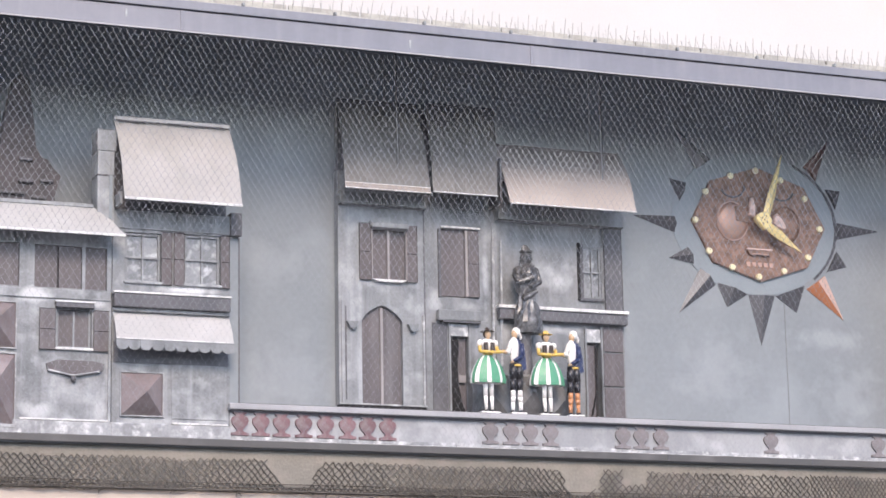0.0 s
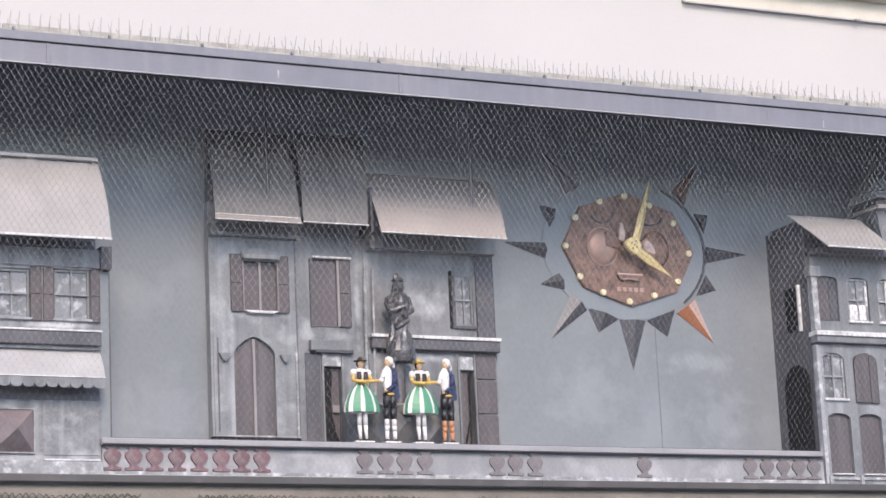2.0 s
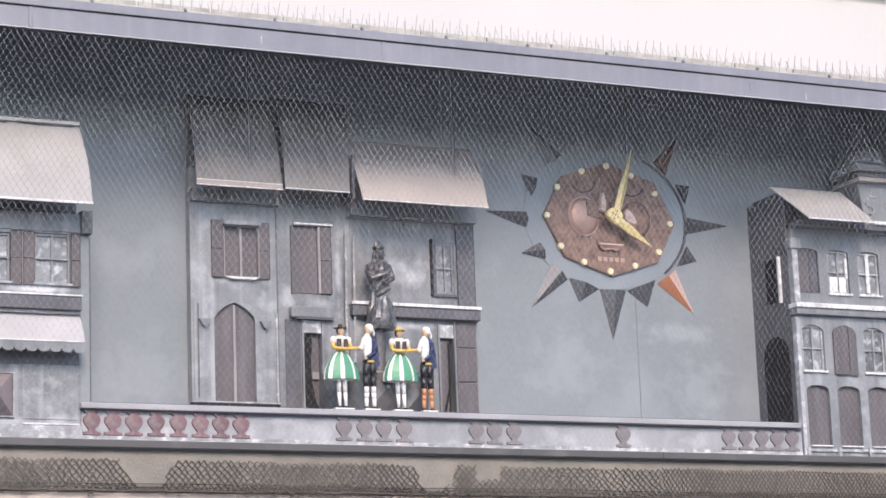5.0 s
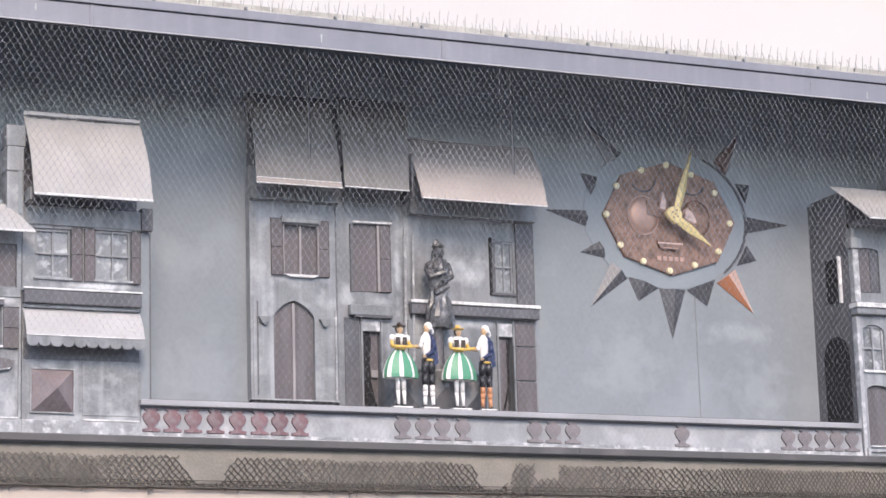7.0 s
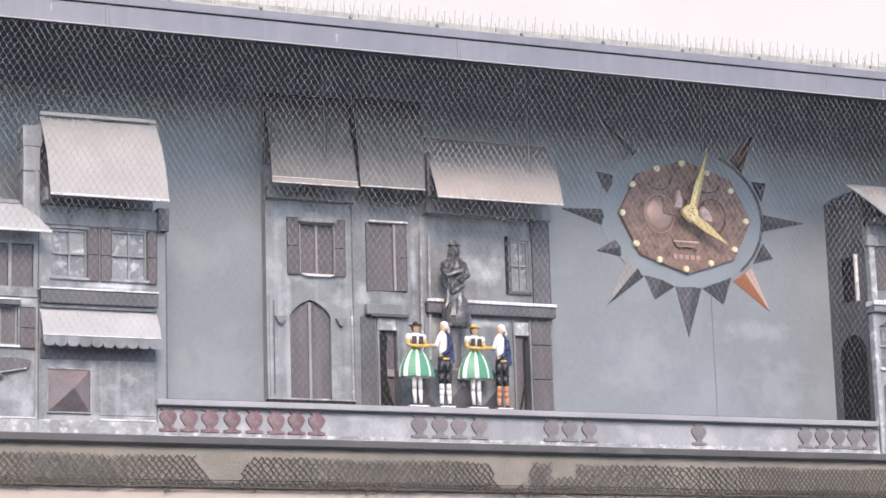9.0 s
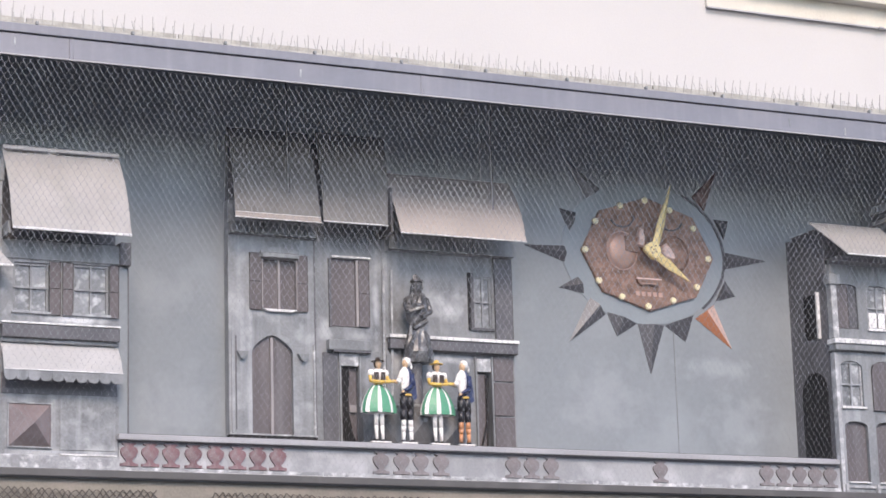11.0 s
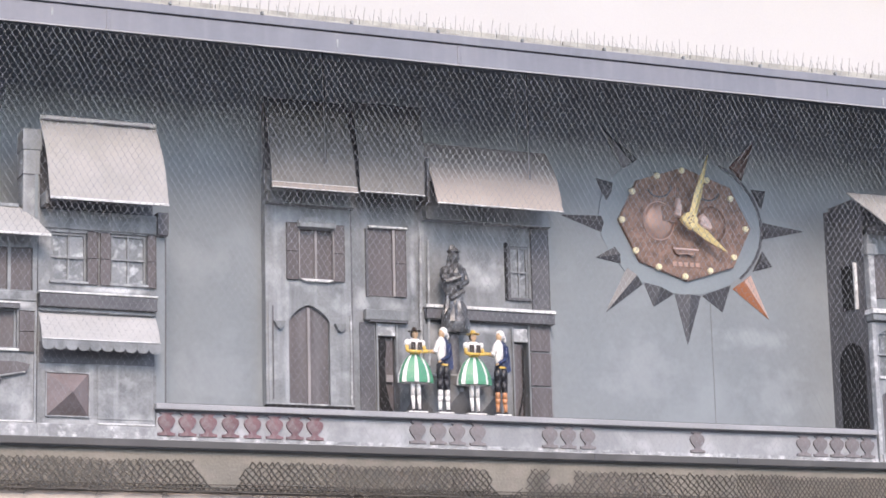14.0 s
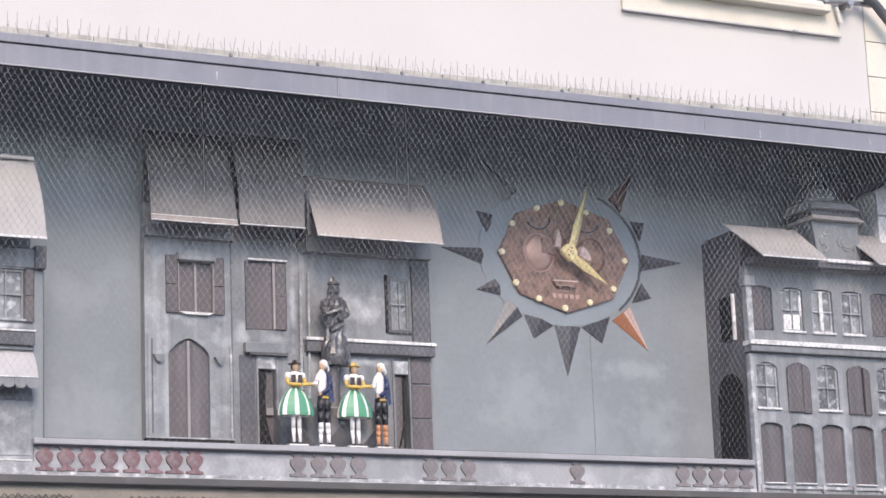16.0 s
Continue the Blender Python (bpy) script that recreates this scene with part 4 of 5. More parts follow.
prism(bm, [(-0.06, 5.65), (-0.03, 5.66), (-0.015, 5.74), (-0.05, 5.74)], -0.088, -0.098)
part("brow_ridge", bm, "copper", dial)
for cx, tilt in ((-0.195, 0.25), (0.215, -0.1)):
    bm = bmesh.new()
    pts = [(cx + 0.1 * math.cos(math.pi * (1.05 + 0.9 * k / 10) + tilt), -0.094, 5.72 + 0.085 * math.sin(math.pi * (1.05 + 0.9 * k / 10) + tilt)) for k in range(11)]
    for p, q in zip(pts, pts[1:]):
        rod(bm, p, q, 0.006, n=6)
    part("curved_rim", bm, "zinc_dark", dial)
bm = bmesh.new()
prism(bm, [(-0.105, 5.262), (0.105, 5.268), (0.09, 5.215), (0.05, 5.2), (0.0, 5.215), (-0.05, 5.2), (-0.085, 5.215)], -0.088, -0.112)
mo = part("lower_boss", bm, "copper", dial)
block("lower_boss_edge", "orange_pale", mo, -0.105, 0.105, -0.118, -0.1, 5.246, 5.256)
block("lower_boss_line", "rose", mo, -0.06, 0.06, -0.116, -0.1, 5.212, 5.22)
bm = bmesh.new()
for k in range(5):
    bx = -0.105 + 0.048 * k
    box(bm, bx, bx + 0.032, -0.096, -0.088, 5.124, 5.156)
part("inlay", bm, "rose", dial, "small pale inlaid bars")
bm = bmesh.new()
prism(bm, [(-0.04, 5.45), (0.03, 5.385), (0.085, 5.4), (0.095, 5.47), (0.06, 5.525), (0.0, 5.51), (-0.045, 5.47)], -0.1, -0.15)
bmesh.ops.bevel(bm, geom=bm.edges[:], offset=0.008, segments=2, affect="EDGES")
hub = part("hub", bm, "gold", ck, "gold hub")
bm = bmesh.new()
for x, z in ((0.01, 5.47), (0.045, 5.485), (0.05, 5.44), (0.015, 5.43), (0.03, 5.457)):
    rod(bm, (x, -0.149, z), (x, -0.154, z), 0.007, n=6)
part("rivet", bm, "copper", hub)


def pointer(name, root, tip, w, y, label):
    d = Vector((tip[0] - root[0], 0, tip[1] - root[1])).normalized()
    s = Vector((-d.z, 0, d.x)) * w
    r, t = Vector((root[0], y, root[1])), Vector((tip[0], y, tip[1]))
    bm = bmesh.new()
    k = r + (t - r) * 0.35
    top = [bm.verts.new(p) for p in (r + s, k + s * 1.1, t, k - s * 1.1, r - s)]
    ridge = [bm.verts.new(p + Vector((0, -0.015, 0))) for p in (r, k)]
    low = [bm.verts.new(v.co + Vector((0, 0.012, 0))) for v in top]
    for f in ((top[0], top[1], ridge[1], ridge[0]), (top[1], top[2], ridge[1]), (top[2], top[3], ridge[1]), (top[3], top[4], ridge[0], ridge[1]), (top[4], top[0], ridge[0])):
        bm.faces.new(f)
    for i in range(5):
        bm.faces.new((top[i], low[i], low[(i + 1) % 5], top[(i + 1) % 5]))
    bm.faces.new(low[::-1])
    part(name, bm, "gold", ck, label)


pointer("minute_hand", (0.06, 5.5), (0.21, 5.965), 0.027, -0.13, "long gold clock hand")
pointer("hour_hand", (0.07, 5.42), (0.345, 5.235), 0.031, -0.125, "short gold clock hand")

# ---- town house with rows of arched openings ----


def arched_leaf(parent, a0, a1, x0, x1, z0, spring, top, y, turn):
    """One leaf of a round-headed pair of shutters, hung at x0 and turned open by some degrees."""
    c, w = (a0 + a1) / 2, (a1 - a0) / 2
    head = [x1 + (x0 - x1) * k / 6 for k in range(7)]
    pts = [(0, z0), (x1 - x0, z0)] + [(x - x0, spring + (top - spring) * math.sqrt(max(0.0, 1 - ((x - c) / w) ** 2))) for x in head]
    bm = bmesh.new()
    prism(bm, pts, 0.0, -0.016)
    face = [f for f in bm.faces if all(v.co.y < -0.015 for v in f.verts)]
    bmesh.ops.inset_individual(bm, faces=face, thickness=0.01, depth=0.0)
    bmesh.ops.inset_individual(bm, faces=face, thickness=0.003, depth=-0.004)
    leaf = part("shutter", bm, "shutter", parent)
    leaf.matrix_basis = pose(x0, y, 0, 0, 0, turn)


th = thing("town_house", "pale zinc relief town house with rows of arched openings", "house", group="relief houses")
X0, X1 = 1.315, 3.1
pitch, w = 0.2725, 0.195
cols = [1.35 + pitch * k for k in range(6)]
doors = [(x + 0.01, x + 0.21, 3.735, 4.185, 4.145) for x in cols]
wins = [(x, x + w, 4.285, 4.635, 4.58) for x in cols]
ups = [(x, x + w * 0.98, 4.875, 5.215, 5.185) for x in cols]
bm = bmesh.new()
facade(bm, X0, X1, 3.655, 4.7, YF + 0.06, YF, doors + wins)
part("lower_wall", bm, "zinc", th)
bm = bmesh.new()
facade(bm, X0, X1, 4.79, 5.4, YF + 0.06, YF, ups)
part("upper_wall", bm, "zinc_mid", th)
block("core", "zinc_dark", th, X0 + 0.012, X1, YF + 0.061, 0.0, 3.655, 5.4)
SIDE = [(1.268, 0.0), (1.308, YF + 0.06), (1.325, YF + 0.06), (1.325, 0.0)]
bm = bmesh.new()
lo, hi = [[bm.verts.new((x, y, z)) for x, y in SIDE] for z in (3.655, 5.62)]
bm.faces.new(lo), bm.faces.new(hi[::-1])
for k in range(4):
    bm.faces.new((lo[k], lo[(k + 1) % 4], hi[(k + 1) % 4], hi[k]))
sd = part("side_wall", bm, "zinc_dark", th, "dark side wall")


def side_x(y):
    return 1.268 - y * 0.04 / 0.44


# flat black arch and window paint in the dark of their recesses
bm = bmesh.new()
pts = arch_pts(-0.4, -0.1, 3.9, 4.42, 4.58)
va = [bm.verts.new((side_x(y) - 0.006, y, z)) for y, z in pts]
vb = [bm.verts.new((side_x(y) + 0.004, y, z)) for y, z in pts]
bm.faces.new(va), bm.faces.new(vb[::-1])
for k in range(len(pts)):
    bm.faces.new((va[k], va[(k + 1) % len(pts)], vb[(k + 1) % len(pts)], vb[k]))
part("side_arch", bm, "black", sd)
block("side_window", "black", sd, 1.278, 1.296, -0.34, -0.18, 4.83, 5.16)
block("side_window_edge", "bright", sd, 1.276, 1.3, -0.36, -0.342, 4.82, 5.17)
block("corner_post", "base", th, X0 - 0.01, X0 + 0.04, YF - 0.014, YF + 0.05, 4.8, 5.23, 0.005)
block("corner_cap", "zinc", th, X0 - 0.03, X0 + 0.07, YF - 0.03, YF + 0.05, 5.2, 5.28, 0.008)
block("corner_edge", "base", th, X0 - 0.012, X0 + 0.02, YF - 0.01, YF + 0.05, 3.66, 4.69, 0.004)
co = block("cornice", "zinc_mid", th, X0 - 0.02, X1, YF - 0.045, YF + 0.05, 4.705, 4.752, 0.005)
block("cornice_lip", "bright", co, X0 - 0.03, X1, YF - 0.06, YF + 0.05, 4.754, 4.79, 0.004, "bright white cornice edge")
block("sill_course", "base", th, X0, X1, YF - 0.014, YF, 3.69, 3.712, 0.003)
for k, x in enumerate(cols):
    bm = bmesh.new()
    prism(bm, arch_pts(x + 0.012, x + 0.208, 3.74, 4.145, 4.18), YF + 0.05, YF + 0.03)
    part("door_leaf", bm, "shutter", th, "brown arched door leaf")
    block("door_sill", "bright", th, x + 0.012, x + 0.2, YF - 0.02, YF + 0.03, 3.728, 3.738, 0.002)
    block("threshold", "base", th, x - 0.03, x - 0.004, YF - 0.03, YF, 3.655, 3.72, 0.004)
    if k % 2 == 0:
        window(th, x + 0.003, x + w - 0.003, 4.29, 4.63, YF, depth=0.03, edge="base")
    else:
        arched_leaf(th, x - 0.004, x + w + 0.004, x - 0.004, x + 0.122, 4.268, 4.575, 4.636, YF - 0.004, -4 if k == 1 else -2)
        arched_leaf(th, x - 0.004, x + w + 0.004, x + (0.128 if k == 1 else 0.142), x + w + 0.004, 4.262, 4.575, 4.63, YF - 0.006, 6)
        # black backing paints the dark behind the ajar leaves
        block("gap", "black", th, x, x + w, YF + 0.045, YF + 0.055, 4.286, 4.63)
    if k in (0, 4):
        shutter(th, x + 0.003, x + 0.11, 4.88, 5.21, YF + 0.02, panels=1)
        shutter(th, x + 0.115, x + w - 0.006, 4.88, 5.21, YF + 0.03, panels=1, material="zinc_dark")
    else:
        wn = window(th, x + 0.003, x + w - 0.008, 4.88, 5.205, YF, depth=0.03, edge="base")
        if k == 1:
            block("white_sheet", "bright", wn, x + 0.02, x + w - 0.03, YF + 0.012, YF + 0.026, 4.895, 5.01, 0.003)
            block("white_stile", "bright", wn, x + w - 0.034, x + w - 0.012, YF + 0.008, YF + 0.024, 5.0, 5.16, 0.003)
        if k == 2:
            block("white_stile", "bright", wn, x + 0.075, x + 0.105, YF + 0.006, YF + 0.02, 4.9, 5.2, 0.003)
# eaves and the roof lantern
awning("eave", th, 1.225, 1.86, 5.69, YF + 0.1, 1.31, 1.895, 5.385, -0.76, "awning", 0.0, lip=0.01)
awning("eave", th, 2.3, 2.95, 5.69, YF + 0.1, 2.36, 2.98, 5.385, -0.76, "awning", 0.0, lip=0.01)
block("roof_core", "zinc_dark", th, X0, X1, -0.38, 0.0, 5.4, 5.66)
block("eave_soffit", "zinc_dark", th, X0, X1, -0.62, -0.38, 5.36, 5.4)
LY = YF - 0.02


def taper(bm, x0, x1, z0, u0, u1, z1, y0, y1):
    """A four-sided block that narrows or flares towards its top."""
    lo = [bm.verts.new(p) for p in ((x0, y0, z0), (x1, y0, z0), (x1, -0.2, z0), (x0, -0.2, z0))]
    hi = [bm.verts.new(p) for p in ((u0, y1, z1), (u1, y1, z1), (u1, -0.2, z1), (u0, -0.2, z1))]
    bm.faces.new(lo[::-1]), bm.faces.new(hi)
    for k in range(4):
        bm.faces.new((lo[k], lo[(k + 1) % 4], hi[(k + 1) % 4], hi[k]))


bm = bmesh.new()
taper(bm, 1.98, 2.37, 5.425, 1.92, 2.345, 5.74, LY, LY - 0.02)
la = part("lantern", bm, "zinc_mid", th, "mottled grey roof lantern")
block("lantern_base", "bright", la, 1.97, 2.4, LY - 0.13, -0.2, 5.395, 5.422, 0.004)
block("lantern_foot", "zinc_mid", la, 1.98, 2.39, LY - 0.03, -0.2, 5.35, 5.394, 0.006)
bm = bmesh.new()
taper(bm, 1.895, 2.375, 5.742, 1.93, 2.34, 5.785, LY - 0.08, LY - 0.03)
part("lantern_cornice", bm, "awning", la, "pale flared cornice")
block("lantern_tier", "zinc_dark", la, 1.925, 2.335, LY - 0.02, -0.2, 5.786, 5.832, 0.006)
bm = bmesh.new()
taper(bm, 1.91, 2.34, 5.833, 1.94, 2.305, 5.905, LY - 0.07, LY + 0.02)
part("lantern_roof", bm, "panel", la, "stepped grey roof")
bm = bmesh.new()
lathe(bm, [(0.17, 5.906), (0.16, 5.94), (0.14, 5.99), (0.11, 6.03), (0.075, 6.06), (0.066, 6.08), (0.06, 6.14), (0.05, 6.24)], 2.1, -0.38, 14)
part("lantern_dome", bm, "zinc_mid", la)
for k in range(10):
    gx, gz = random.uniform(1.98, 2.3), random.uniform(5.47, 5.68)
    bm = bmesh.new()
    arc = [(gx + 0.05 * math.cos(0.6 * q + k), LY - 0.012, gz + 0.04 * math.sin(0.6 * q + k)) for q in range(5)]
    for p, q in zip(arc, arc[1:]):
        rod(bm, p, q, 0.008, n=5)
    part("lantern_scroll", bm, "zinc", la)
ec = thing("end_dormer", "pale cream sheet-metal gabled dormer at the end of the stage", "dormer")
bm = bmesh.new()
prism(bm, [(2.6, 5.36), (3.14, 5.36), (3.14, 6.03), (2.87, 6.17), (2.6, 6.03)], -0.12, -0.47)
part("front", bm, "bright", ec)
block("fold_line", "zinc_mid", ec, 2.6, 3.14, -0.476, -0.47, 5.835, 5.849)
for xa, za, xb, zb in ((2.585, 6.02, 2.87, 6.168), (2.87, 6.168, 3.155, 6.02)):
    bm = bmesh.new()
    prism(bm, [(xa, za), (xb, zb), (xb, zb + 0.016), (xa, za + 0.016)], -0.12, -0.5)
    part("roof_sheet", bm, "zinc", ec)

# ---- dancing dolls on the stage, plain painted shapes ----
PAL = ["d_white", "d_green", "d_yellow", "d_navy", "d_black", "d_orange", "d_tan", "d_brown"]


def limb(bm, points, radii, mi, n=8):
    for (a, ra), (b, rb) in zip(zip(points, radii), list(zip(points, radii))[1:]):
        for f in rod(bm, a, b, ra, rb, n, mi):
            f.smooth = len(f.verts) == 4


def settle(bm, x, y, z, label):
    bmesh.ops.transform(bm, matrix=Matrix.Translation((x, y, z)) @ Matrix.Scale(0.92, 4) @ Matrix.Translation((-x, -y, -z)), verts=bm.verts)
    return tagged(obj("dancing_doll", bm, PAL), label, "doll", "dancing dolls")


def lady(x, y, hat, label):
    """A lady doll: bell skirt in stripes, dark bodice, puffed sleeves and a brimmed hat."""
    bm = bmesh.new()
    z = 3.909
    for f in box(bm, x - 0.075, x + 0.075, y - 0.045, y + 0.045, z, z + 0.012):
        f.material_index = 0
    for s in (-0.024, 0.024):
        limb(bm, [(x + s, y - 0.01, z + 0.03), (x + s, y, z + 0.13), (x + s * 0.9, y, z + 0.26)], (0.011, 0.017, 0.02), 0)
        limb(bm, [(x + s, y + 0.012, z + 0.02), (x + s * 1.1, y - 0.035, z + 0.018)], (0.013, 0.009), 4, 6)
    n = 24
    profile = ((0.104, 0.222), (0.133, 0.225), (0.134, 0.25), (0.126, 0.295), (0.108, 0.345), (0.082, 0.39), (0.054, 0.42), (0.035, 0.437))
    rows = []
    for r, h in profile:
        rows.append([])
        for k in range(n):
            a, fold = 2 * math.pi * k / n, 1 + 0.045 * (1 if k % 3 == 2 else -0.5) * (0.45 - h) / 0.2
            rows[-1].append(bm.verts.new((x + r * fold * math.cos(a), y + 0.5 * r * fold * math.sin(a), z + h)))
    for a, b in zip(rows, rows[1:]):
        for k in range(n):
            bm.faces.new((a[k], a[(k + 1) % n], b[(k + 1) % n], b[k])).material_index = (1, 1, 0)[k % 3]
    bm.faces.new(rows[0][::-1]), bm.faces.new(rows[-1])
    lathe(bm, [(0.034, z + 0.432), (0.04, z + 0.44), (0.033, z + 0.454)], x, y, 12, 2, sy=0.7)
    lathe(bm, [(0.032, z + 0.454), (0.046, z + 0.5), (0.052, z + 0.53), (0.03, z + 0.55)], x, y, 12, 0, sy=0.6)
    for s in (-1, 1):
        for f in box(bm, x + s * 0.026 - 0.014, x + s * 0.026 + 0.014, y - 0.042, y - 0.022, z + 0.456, z + 0.522):
            f.material_index = 7
        lathe(bm, [(0.008, z + 0.488), (0.023, z + 0.5), (0.027, z + 0.52), (0.02, z + 0.54), (0.006, z + 0.548)], x + s * 0.058, y, 8, 0)
    lathe(bm, [(0.013, z + 0.545), (0.013, z + 0.562), (0.021, z + 0.57), (0.025, z + 0.588), (0.02, z + 0.606), (0.008, z + 0.614)], x, y - 0.006, 10, 6)
    lathe(bm, [(0.016, z + 0.562), (0.027, z + 0.575), (0.03, z + 0.595), (0.022, z + 0.612)], x, y + 0.01, 10, 7)
    lathe(bm, [(0.05, z + 0.606), (0.052, z + 0.609), (0.022, z + 0.615), (0.019, z + 0.632), (0.01, z + 0.638)], x, y, 12, 2 if hat else 7)
    limb(bm, [(x - 0.066, y - 0.005, z + 0.5), (x - 0.07, y - 0.025, z + 0.455), (x + 0.02, y - 0.06, z + 0.447), (x + 0.1, y - 0.05, z + 0.452)], (0.014, 0.013, 0.012, 0.009), 2)
    limb(bm, [(x + 0.066, y - 0.005, z + 0.5), (x + 0.072, y - 0.02, z + 0.46), (x + 0.145, y - 0.03, z + 0.462)], (0.014, 0.013, 0.009), 2)
    return settle(bm, x, y, z, label)


def gent(x, y, coat, legs, label):
    """A gentleman doll: white wig with a pigtail, shirt front, coat with tails, knee breeches and stockings."""
    bm = bmesh.new()
    z = 3.909
    for f in box(bm, x - 0.06, x + 0.06, y - 0.045, y + 0.045, z, z + 0.012):
        f.material_index = 0
    for s in (-0.028, 0.028):
        limb(bm, [(x + s * 1.15, y, z + 0.025), (x + s * 1.1, y, z + 0.09), (x + s, y, z + 0.13), (x + s, y, z + 0.19)], (0.014, 0.016, 0.021, 0.018), legs)
        limb(bm, [(x + s, y, z + 0.18), (x + s * 0.95, y, z + 0.26), (x + s * 0.75, y, z + 0.37)], (0.023, 0.028, 0.034), 4)
        limb(bm, [(x + s * 1.1, y + 0.012, z + 0.022), (x + s * 1.3 - 0.012, y - 0.038, z + 0.018)], (0.015, 0.011), 4, 6)
        limb(bm, [(x + s * 1.6, y - 0.01, z + 0.2), (x + s * 1.5, y - 0.012, z + 0.345)], (0.003, 0.003), 0, 5)
    lathe(bm, [(0.046, z + 0.345), (0.05, z + 0.385), (0.046, z + 0.43), (0.052, z + 0.49), (0.044, z + 0.545), (0.018, z + 0.565)], x + 0.006, y + 0.004, 12, coat, sy=0.62)
    prism(bm, [(x + 0.02, z + 0.535), (x + 0.052, z + 0.52), (x + 0.066, z + 0.44), (x + 0.072, z + 0.34), (x + 0.05, z + 0.325), (x + 0.012, z + 0.36)], y + 0.028, y - 0.026, coat)
    lathe(bm, [(0.022, z + 0.38), (0.034, z + 0.43), (0.04, z + 0.49), (0.036, z + 0.54), (0.014, z + 0.572)], x - 0.018, y - 0.012, 10, 0, sy=0.62)
    lathe(bm, [(0.013, z + 0.56), (0.015, z + 0.572), (0.022, z + 0.582), (0.025, z + 0.602), (0.018, z + 0.622)], x - 0.008, y - 0.006, 10, 6)
    lathe(bm, [(0.018, z + 0.578), (0.03, z + 0.592), (0.034, z + 0.615), (0.028, z + 0.638), (0.012, z + 0.648)], x + 0.006, y + 0.003, 10, 0)
    limb(bm, [(x + 0.03, y + 0.006, z + 0.605), (x + 0.046, y + 0.008, z + 0.585), (x + 0.044, y + 0.008, z + 0.56)], (0.014, 0.012, 0.006), 0, 6)
    limb(bm, [(x - 0.034, y - 0.01, z + 0.535), (x - 0.066, y - 0.026, z + 0.47), (x - 0.085, y - 0.032, z + 0.448)], (0.022, 0.02, 0.02), 0)
    limb(bm, [(x - 0.082, y - 0.032, z + 0.45), (x - 0.135, y - 0.026, z + 0.462)], (0.011, 0.009), 6)
    limb(bm, [(x + 0.04, y - 0.02, z + 0.52), (x + 0.03, y - 0.045, z + 0.43), (x - 0.04, y - 0.05, z + 0.385)], (0.018, 0.016, 0.013), coat)
    limb(bm, [(x - 0.04, y - 0.05, z + 0.385), (x - 0.062, y - 0.05, z + 0.378)], (0.011, 0.009), 6, 6)
    lathe(bm, [(0.047, z + 0.355), (0.049, z + 0.363), (0.047, z + 0.371)], x, y - 0.004, 12, 2, sy=0.7)
    return settle(bm, x, y, z, label)


lady(-2.302, -0.405, False, "painted lady doll in green striped skirt and dark hat")
gent(-2.098, -0.41, 3, 0, "painted gentleman doll in navy coat and white stockings")
lady(-1.868, -0.405, True, "painted lady doll in green striped skirt and yellow hat")
gent(-1.665, -0.4, 3, 5, "painted gentleman doll in navy coat and tan stockings")

# ---- window apron and pipework on the upper wall ----
ap = thing("window_apron", "cream window apron panel on the white upper wall", "window apron", kind="structure")
block("panel", "cream", ap, 0.77, 2.83, 0.13, 0.16, 7.5, 8.0, 0.006)
block("lower_edge", "rail", ap, 0.77, 2.83, 0.118, 0.13, 7.488, 7.5)
block("sill_moulding", "cream", ap, 1.1, 2.68, 0.02, 0.16, 7.66, 7.72, 0.012)
bm = bmesh.new()
rod(bm, (1.1, 0.06, 7.705), (2.6, 0.06, 7.705), 0.045, n=14)
part("roller", bm, "cream", ap, "round cream roller under the window")
block("clip", "steel", ap, 2.345, 2.385, 0.09, 0.125, 7.478, 7.497, 0.004)
br = thing("wall_bracket", "dull steel pipe bracket with clamps on the upper wall", "bracket")
bm = bmesh.new()
rod(bm, (2.61, 0.08, 7.77), (3.1, 0.08, 7.79), 0.022, n=10)
part("pipe", bm, "steel", br)
for cx in (2.632, 2.874):
    bm = bmesh.new()
    rod(bm, (cx, 0.02, 7.765), (cx, 0.16, 7.765), 0.03, n=10)
    rod(bm, (cx - 0.005, 0.05, 7.765), (cx + 0.01, 0.05, 7.72), 0.012, n=8)
    part("clamp", bm, "steel", br)
bm = bmesh.new()
rod(bm, (2.775, 0.09, 7.73), (2.81, 0.09, 7.6), 0.014, 0.02, n=8)
part("arm", bm, "cream", br)
bm = bmesh.new()
rod(bm, (2.98, 0.02, 7.86), (3.12, 0.02, 7.77), 0.04, n=12), rod(bm, (3.12, 0.02, 7.77), (3.3, 0.02, 7.57), 0.04, n=12)
part("dark_tube", bm, "ray", br)

# ---- bird spikes on the roof edge ----
bm = bmesh.new()
x = -6.4
while x < 3.6:
    for k in range(3):
        a, y0, xs = random.uniform(-0.014, 0.014), -1.06 + 0.06 * k, x + 0.026 * k + random.uniform(-0.006, 0.006)
        rod(bm, (xs, y0, 6.374), (xs + a, y0 + (0.05 if k else -0.03), 6.374 + random.uniform(0.1, 0.135)), 0.0029, 0.002, 4)
    x += 0.066
sp = tagged(obj("bird_spikes", bm, "spike"), "rows of thin pale bird spikes on the roof edge", "bird spikes", kind="stuff")
for k in range(20):
    block("spike_strip", "spike_base", sp, -6.4 + 0.5 * k, -6.4 + 0.5 * k + 0.485, -1.0, -0.98, 6.374, 6.43)


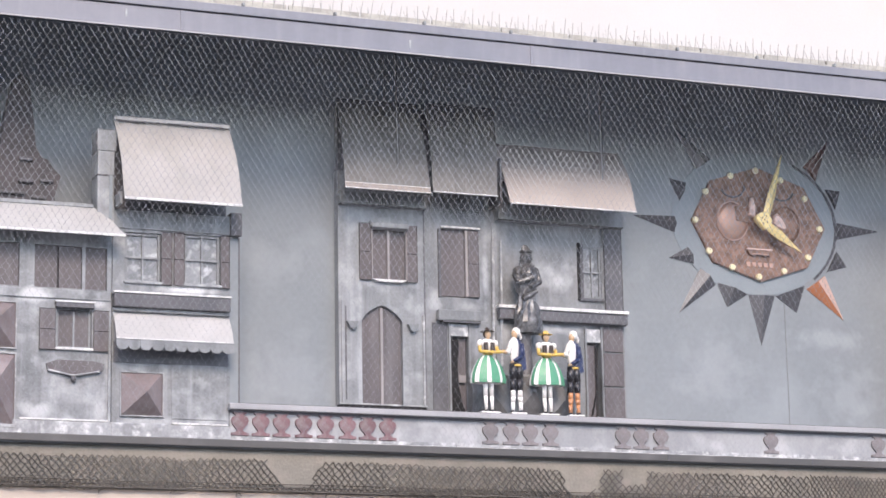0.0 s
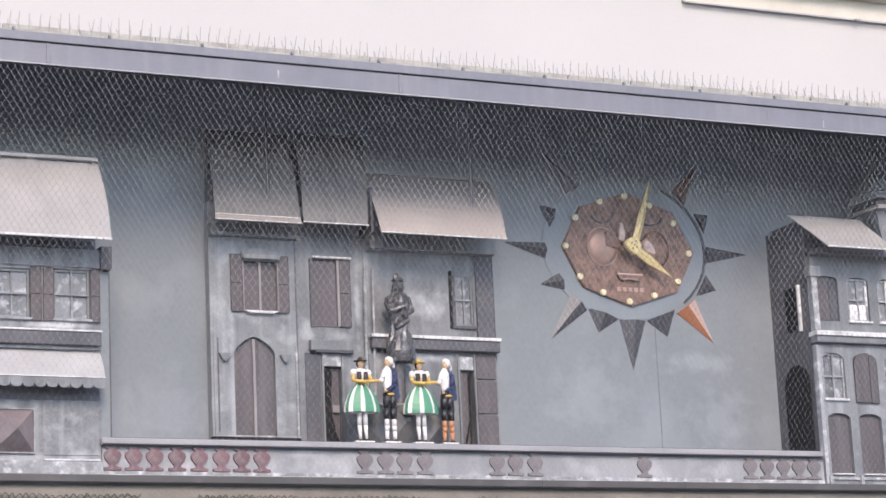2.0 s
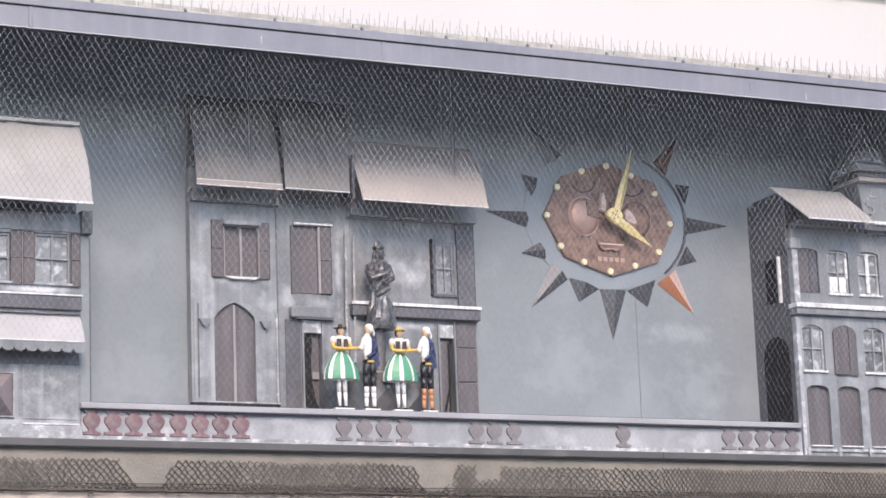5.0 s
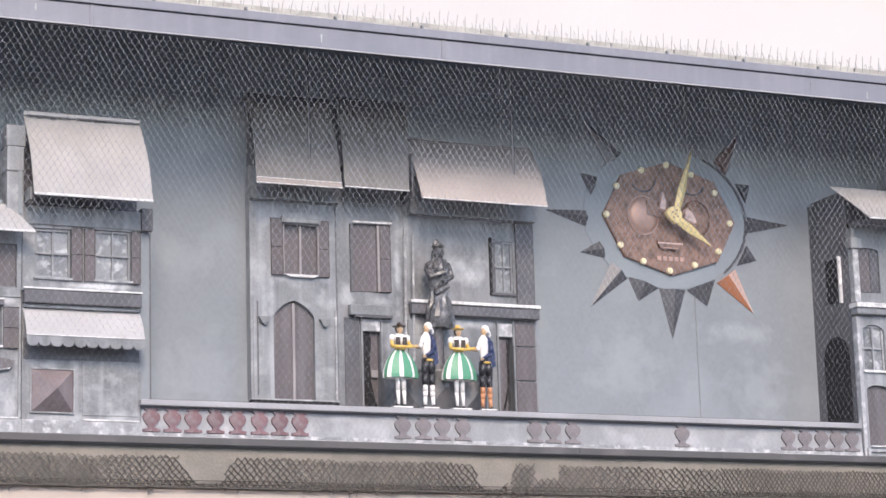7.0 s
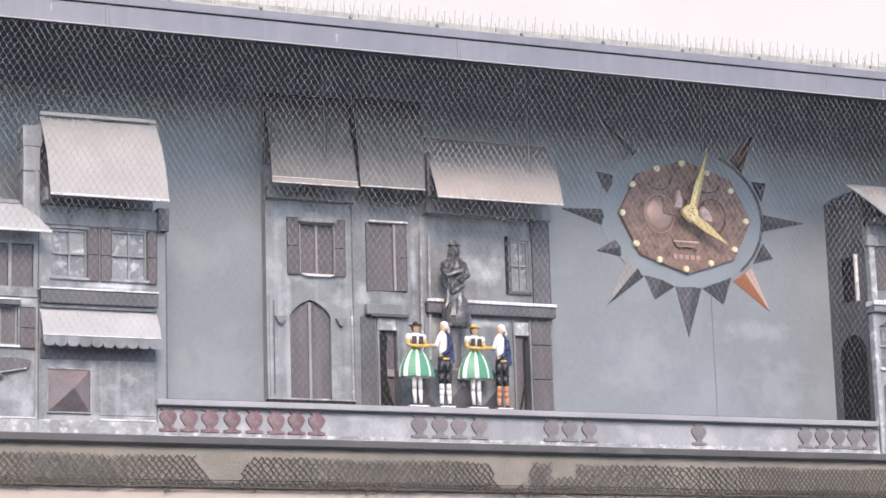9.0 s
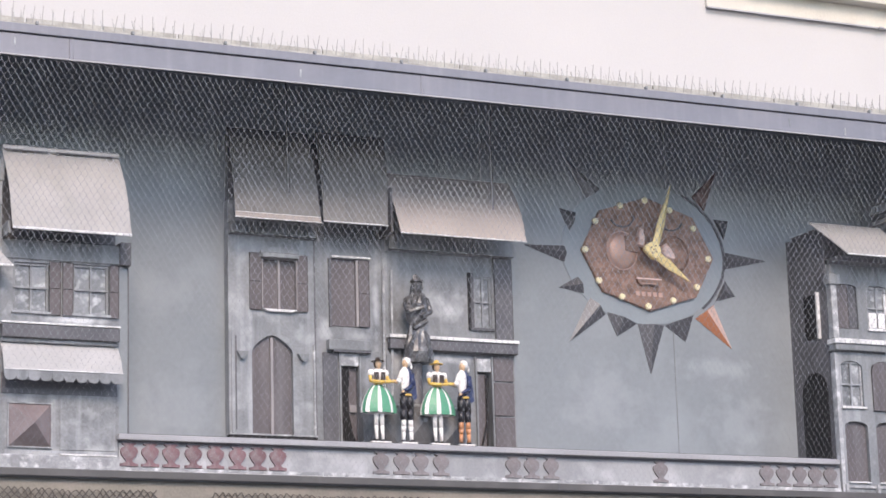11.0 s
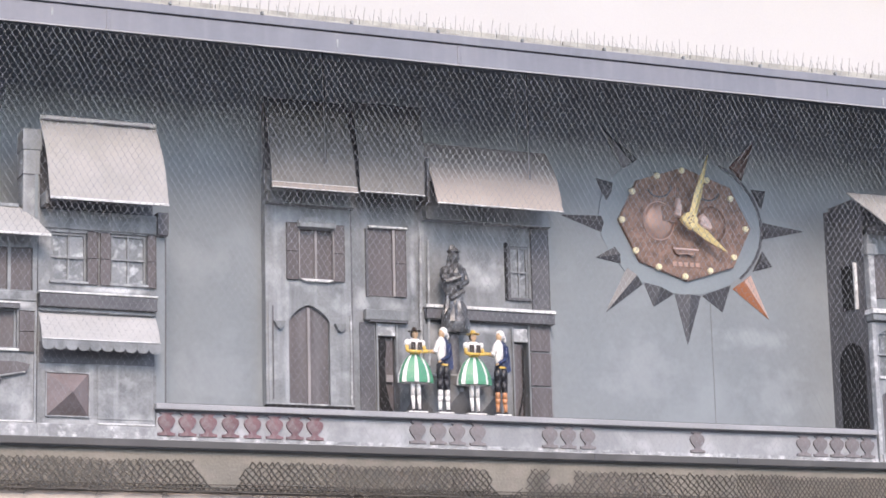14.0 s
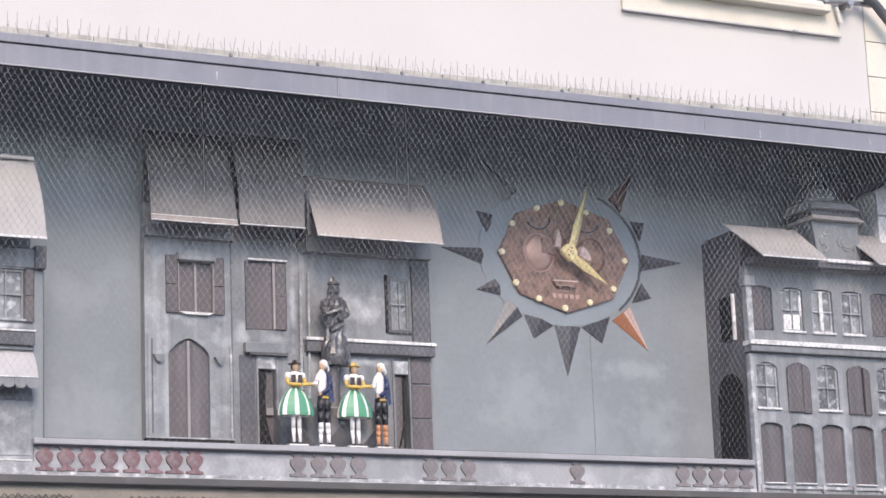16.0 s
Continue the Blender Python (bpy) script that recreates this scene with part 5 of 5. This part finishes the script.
# ---- netting ----
def net(name, x0, x1, z0, z1, cw, chh, r, yfun, material, label, keep=lambda x, z: True, fine_foot=False, joint=0.13, rough=0.0):
    """Twisted strands that zigzag downwards and meet their neighbours in diamonds."""
    vs, fs = [], []
    nx, nz = int((x1 - x0) / cw), int((z1 - z0) / (chh / 2))
    full = r
    for i in range(nx):
        c = x0 + (i + 0.5) * cw
        for side in (-1, 1):
            prev = None
            for j in range(nz * 2 + 1):
                z = z0 + (j // 2) * chh / 2 + (joint * chh if j % 2 else 0.0)
                out = 0.015 if (j // 2) % 2 == 0 else 0.485
                x = c + side * cw * out
                if not keep(x, z):
                    prev = None
                    continue
                wob = 0.003 * math.sin(7.3 * x + 5.1 * z) + 0.002 * math.sin(23 * x)
                if rough:
                    cell = Vector((round((x - x0) / cw * 2) * 3.7, j // 2 * 5.3, 0.5))
                    x, z = x + rough * noise.noise(cell), z + rough * noise.noise(cell + Vector((9, 4, 2)))
                y, b = yfun(x, z), len(vs)
                r = full * (0.42 + 0.58 * min(1.0, max(0.0, (z - 4.3) / 0.8))) if fine_foot else full
                vs += [(x - r + wob, y - 0.35 * r, z + wob), (x + r + wob, y - 0.35 * r, z + wob), (x + r + wob, y + 0.35 * r, z + wob), (x - r + wob, y + 0.35 * r, z + wob)]
                if prev is not None:
                    fs += [(prev + k, prev + (k + 1) % 4, b + (k + 1) % 4, b + k) for k in range(4)]
                prev = b
    me = bpy.data.meshes.new(name)
    me.from_pydata(vs, [], fs)
    me.materials.append(M[material])
    return tagged(new(name, me), label, "netting", kind="stuff")


net("bird_net", -6.4, 3.3, 3.64, 6.17, 0.0455, 0.066, 0.00115, lambda x, z: -0.64 - 0.44 * min(1.0, (z - 3.64) / 2.5) + 0.012 * math.sin(1.7 * x) * math.sin(2.3 * z), "net", "thin grey diamond netting hung before the clock stage", fine_foot=True)
def lower_gap(x, z):
    """The lower netting has torn open in three places."""
    return not (any(abs(x - c) < w * (0.4 + (z - 3.33) / 0.25) and z > 3.375 for c, w in ((-3.73, 0.15), (-1.71, 0.125))) or (abs(x + 1.31) < 0.08 and z > 3.44))


net("lower_net", -6.4, -1.58, 3.33, 3.55, 0.044, 0.05, 0.0042, lambda x, z: -0.565 + 0.008 * math.sin(3 * x), "net_dark", "dark sagging wire netting under the ledge", lower_gap, joint=0.04, rough=0.012)
net("lower_net", -1.58, 0.06, 3.33, 3.55, 0.048, 0.05, 0.0042, lambda x, z: -0.568 + 0.01 * math.sin(3 * x + 8 * z), "net_dark", "dark coarse wire netting under the ledge", lower_gap, joint=0.04, rough=0.016)
net("lower_net", 0.06, 3.3, 3.33, 3.55, 0.034, 0.046, 0.0038, lambda x, z: -0.566 + 0.008 * math.sin(4 * x + 6 * z), "net_dark", "dark closely drawn wire netting under the ledge", joint=0.04, rough=0.01)
net("slack_net", -6.38, 3.28, 3.322, 3.4, 0.05, 0.036, 0.0042, lambda x, z: -0.58 + 0.008 * math.sin(5 * x), "net_dark", "dark slack fold of wire netting along the hem", lambda x, z: z < 3.365 + 0.03 * math.sin(1.9 * x), joint=0.04, rough=0.02)
bm = bmesh.new()
for z in (3.375, 3.352):
    for k in range(12):
        rod(bm, (-6.4 + 0.81 * k, -0.57, z + 0.004 * math.sin(2.1 * k)), (-6.4 + 0.81 * (k + 1), -0.57, z + 0.004 * math.sin(2.1 * (k + 1))), 0.003, n=5)
tagged(obj("net_cable", bm, "net_dark"), "thin dark cables that carry the lower netting", "cable", kind="stuff")
bm = bmesh.new()
prev = None
for k in range(162):
    p = (-6.4 + 0.06 * k, -0.575, 3.33 + 0.01 * noise.noise(Vector((0.9 * k, 0.3, 0))))
    if prev:
        rod(bm, prev, p, 0.007 + 0.004 * noise.noise(Vector((0.37 * k, 7.1, 0))), n=5)
    prev = p
tagged(obj("net_hem", bm, "net_dark"), "dark ragged bundled hem of the lower netting", "netting", kind="stuff")
bm = bmesh.new()
for k in range(26):
    xa, d = random.uniform(-6.2, 3.0), random.uniform(0.02, 0.05)
    rod(bm, (xa, -0.57, 3.333), (xa + random.uniform(-0.04, 0.05), -0.575, 3.333 - d), 0.003, n=4)
    rod(bm, (xa + 0.05, -0.57, 3.33), (xa, -0.575, 3.333 - d * 0.6), 0.003, n=4)
tagged(obj("loose_net_ends", bm, "net_dark"), "frayed loose wire ends below the netting", "wire ends", kind="stuff")
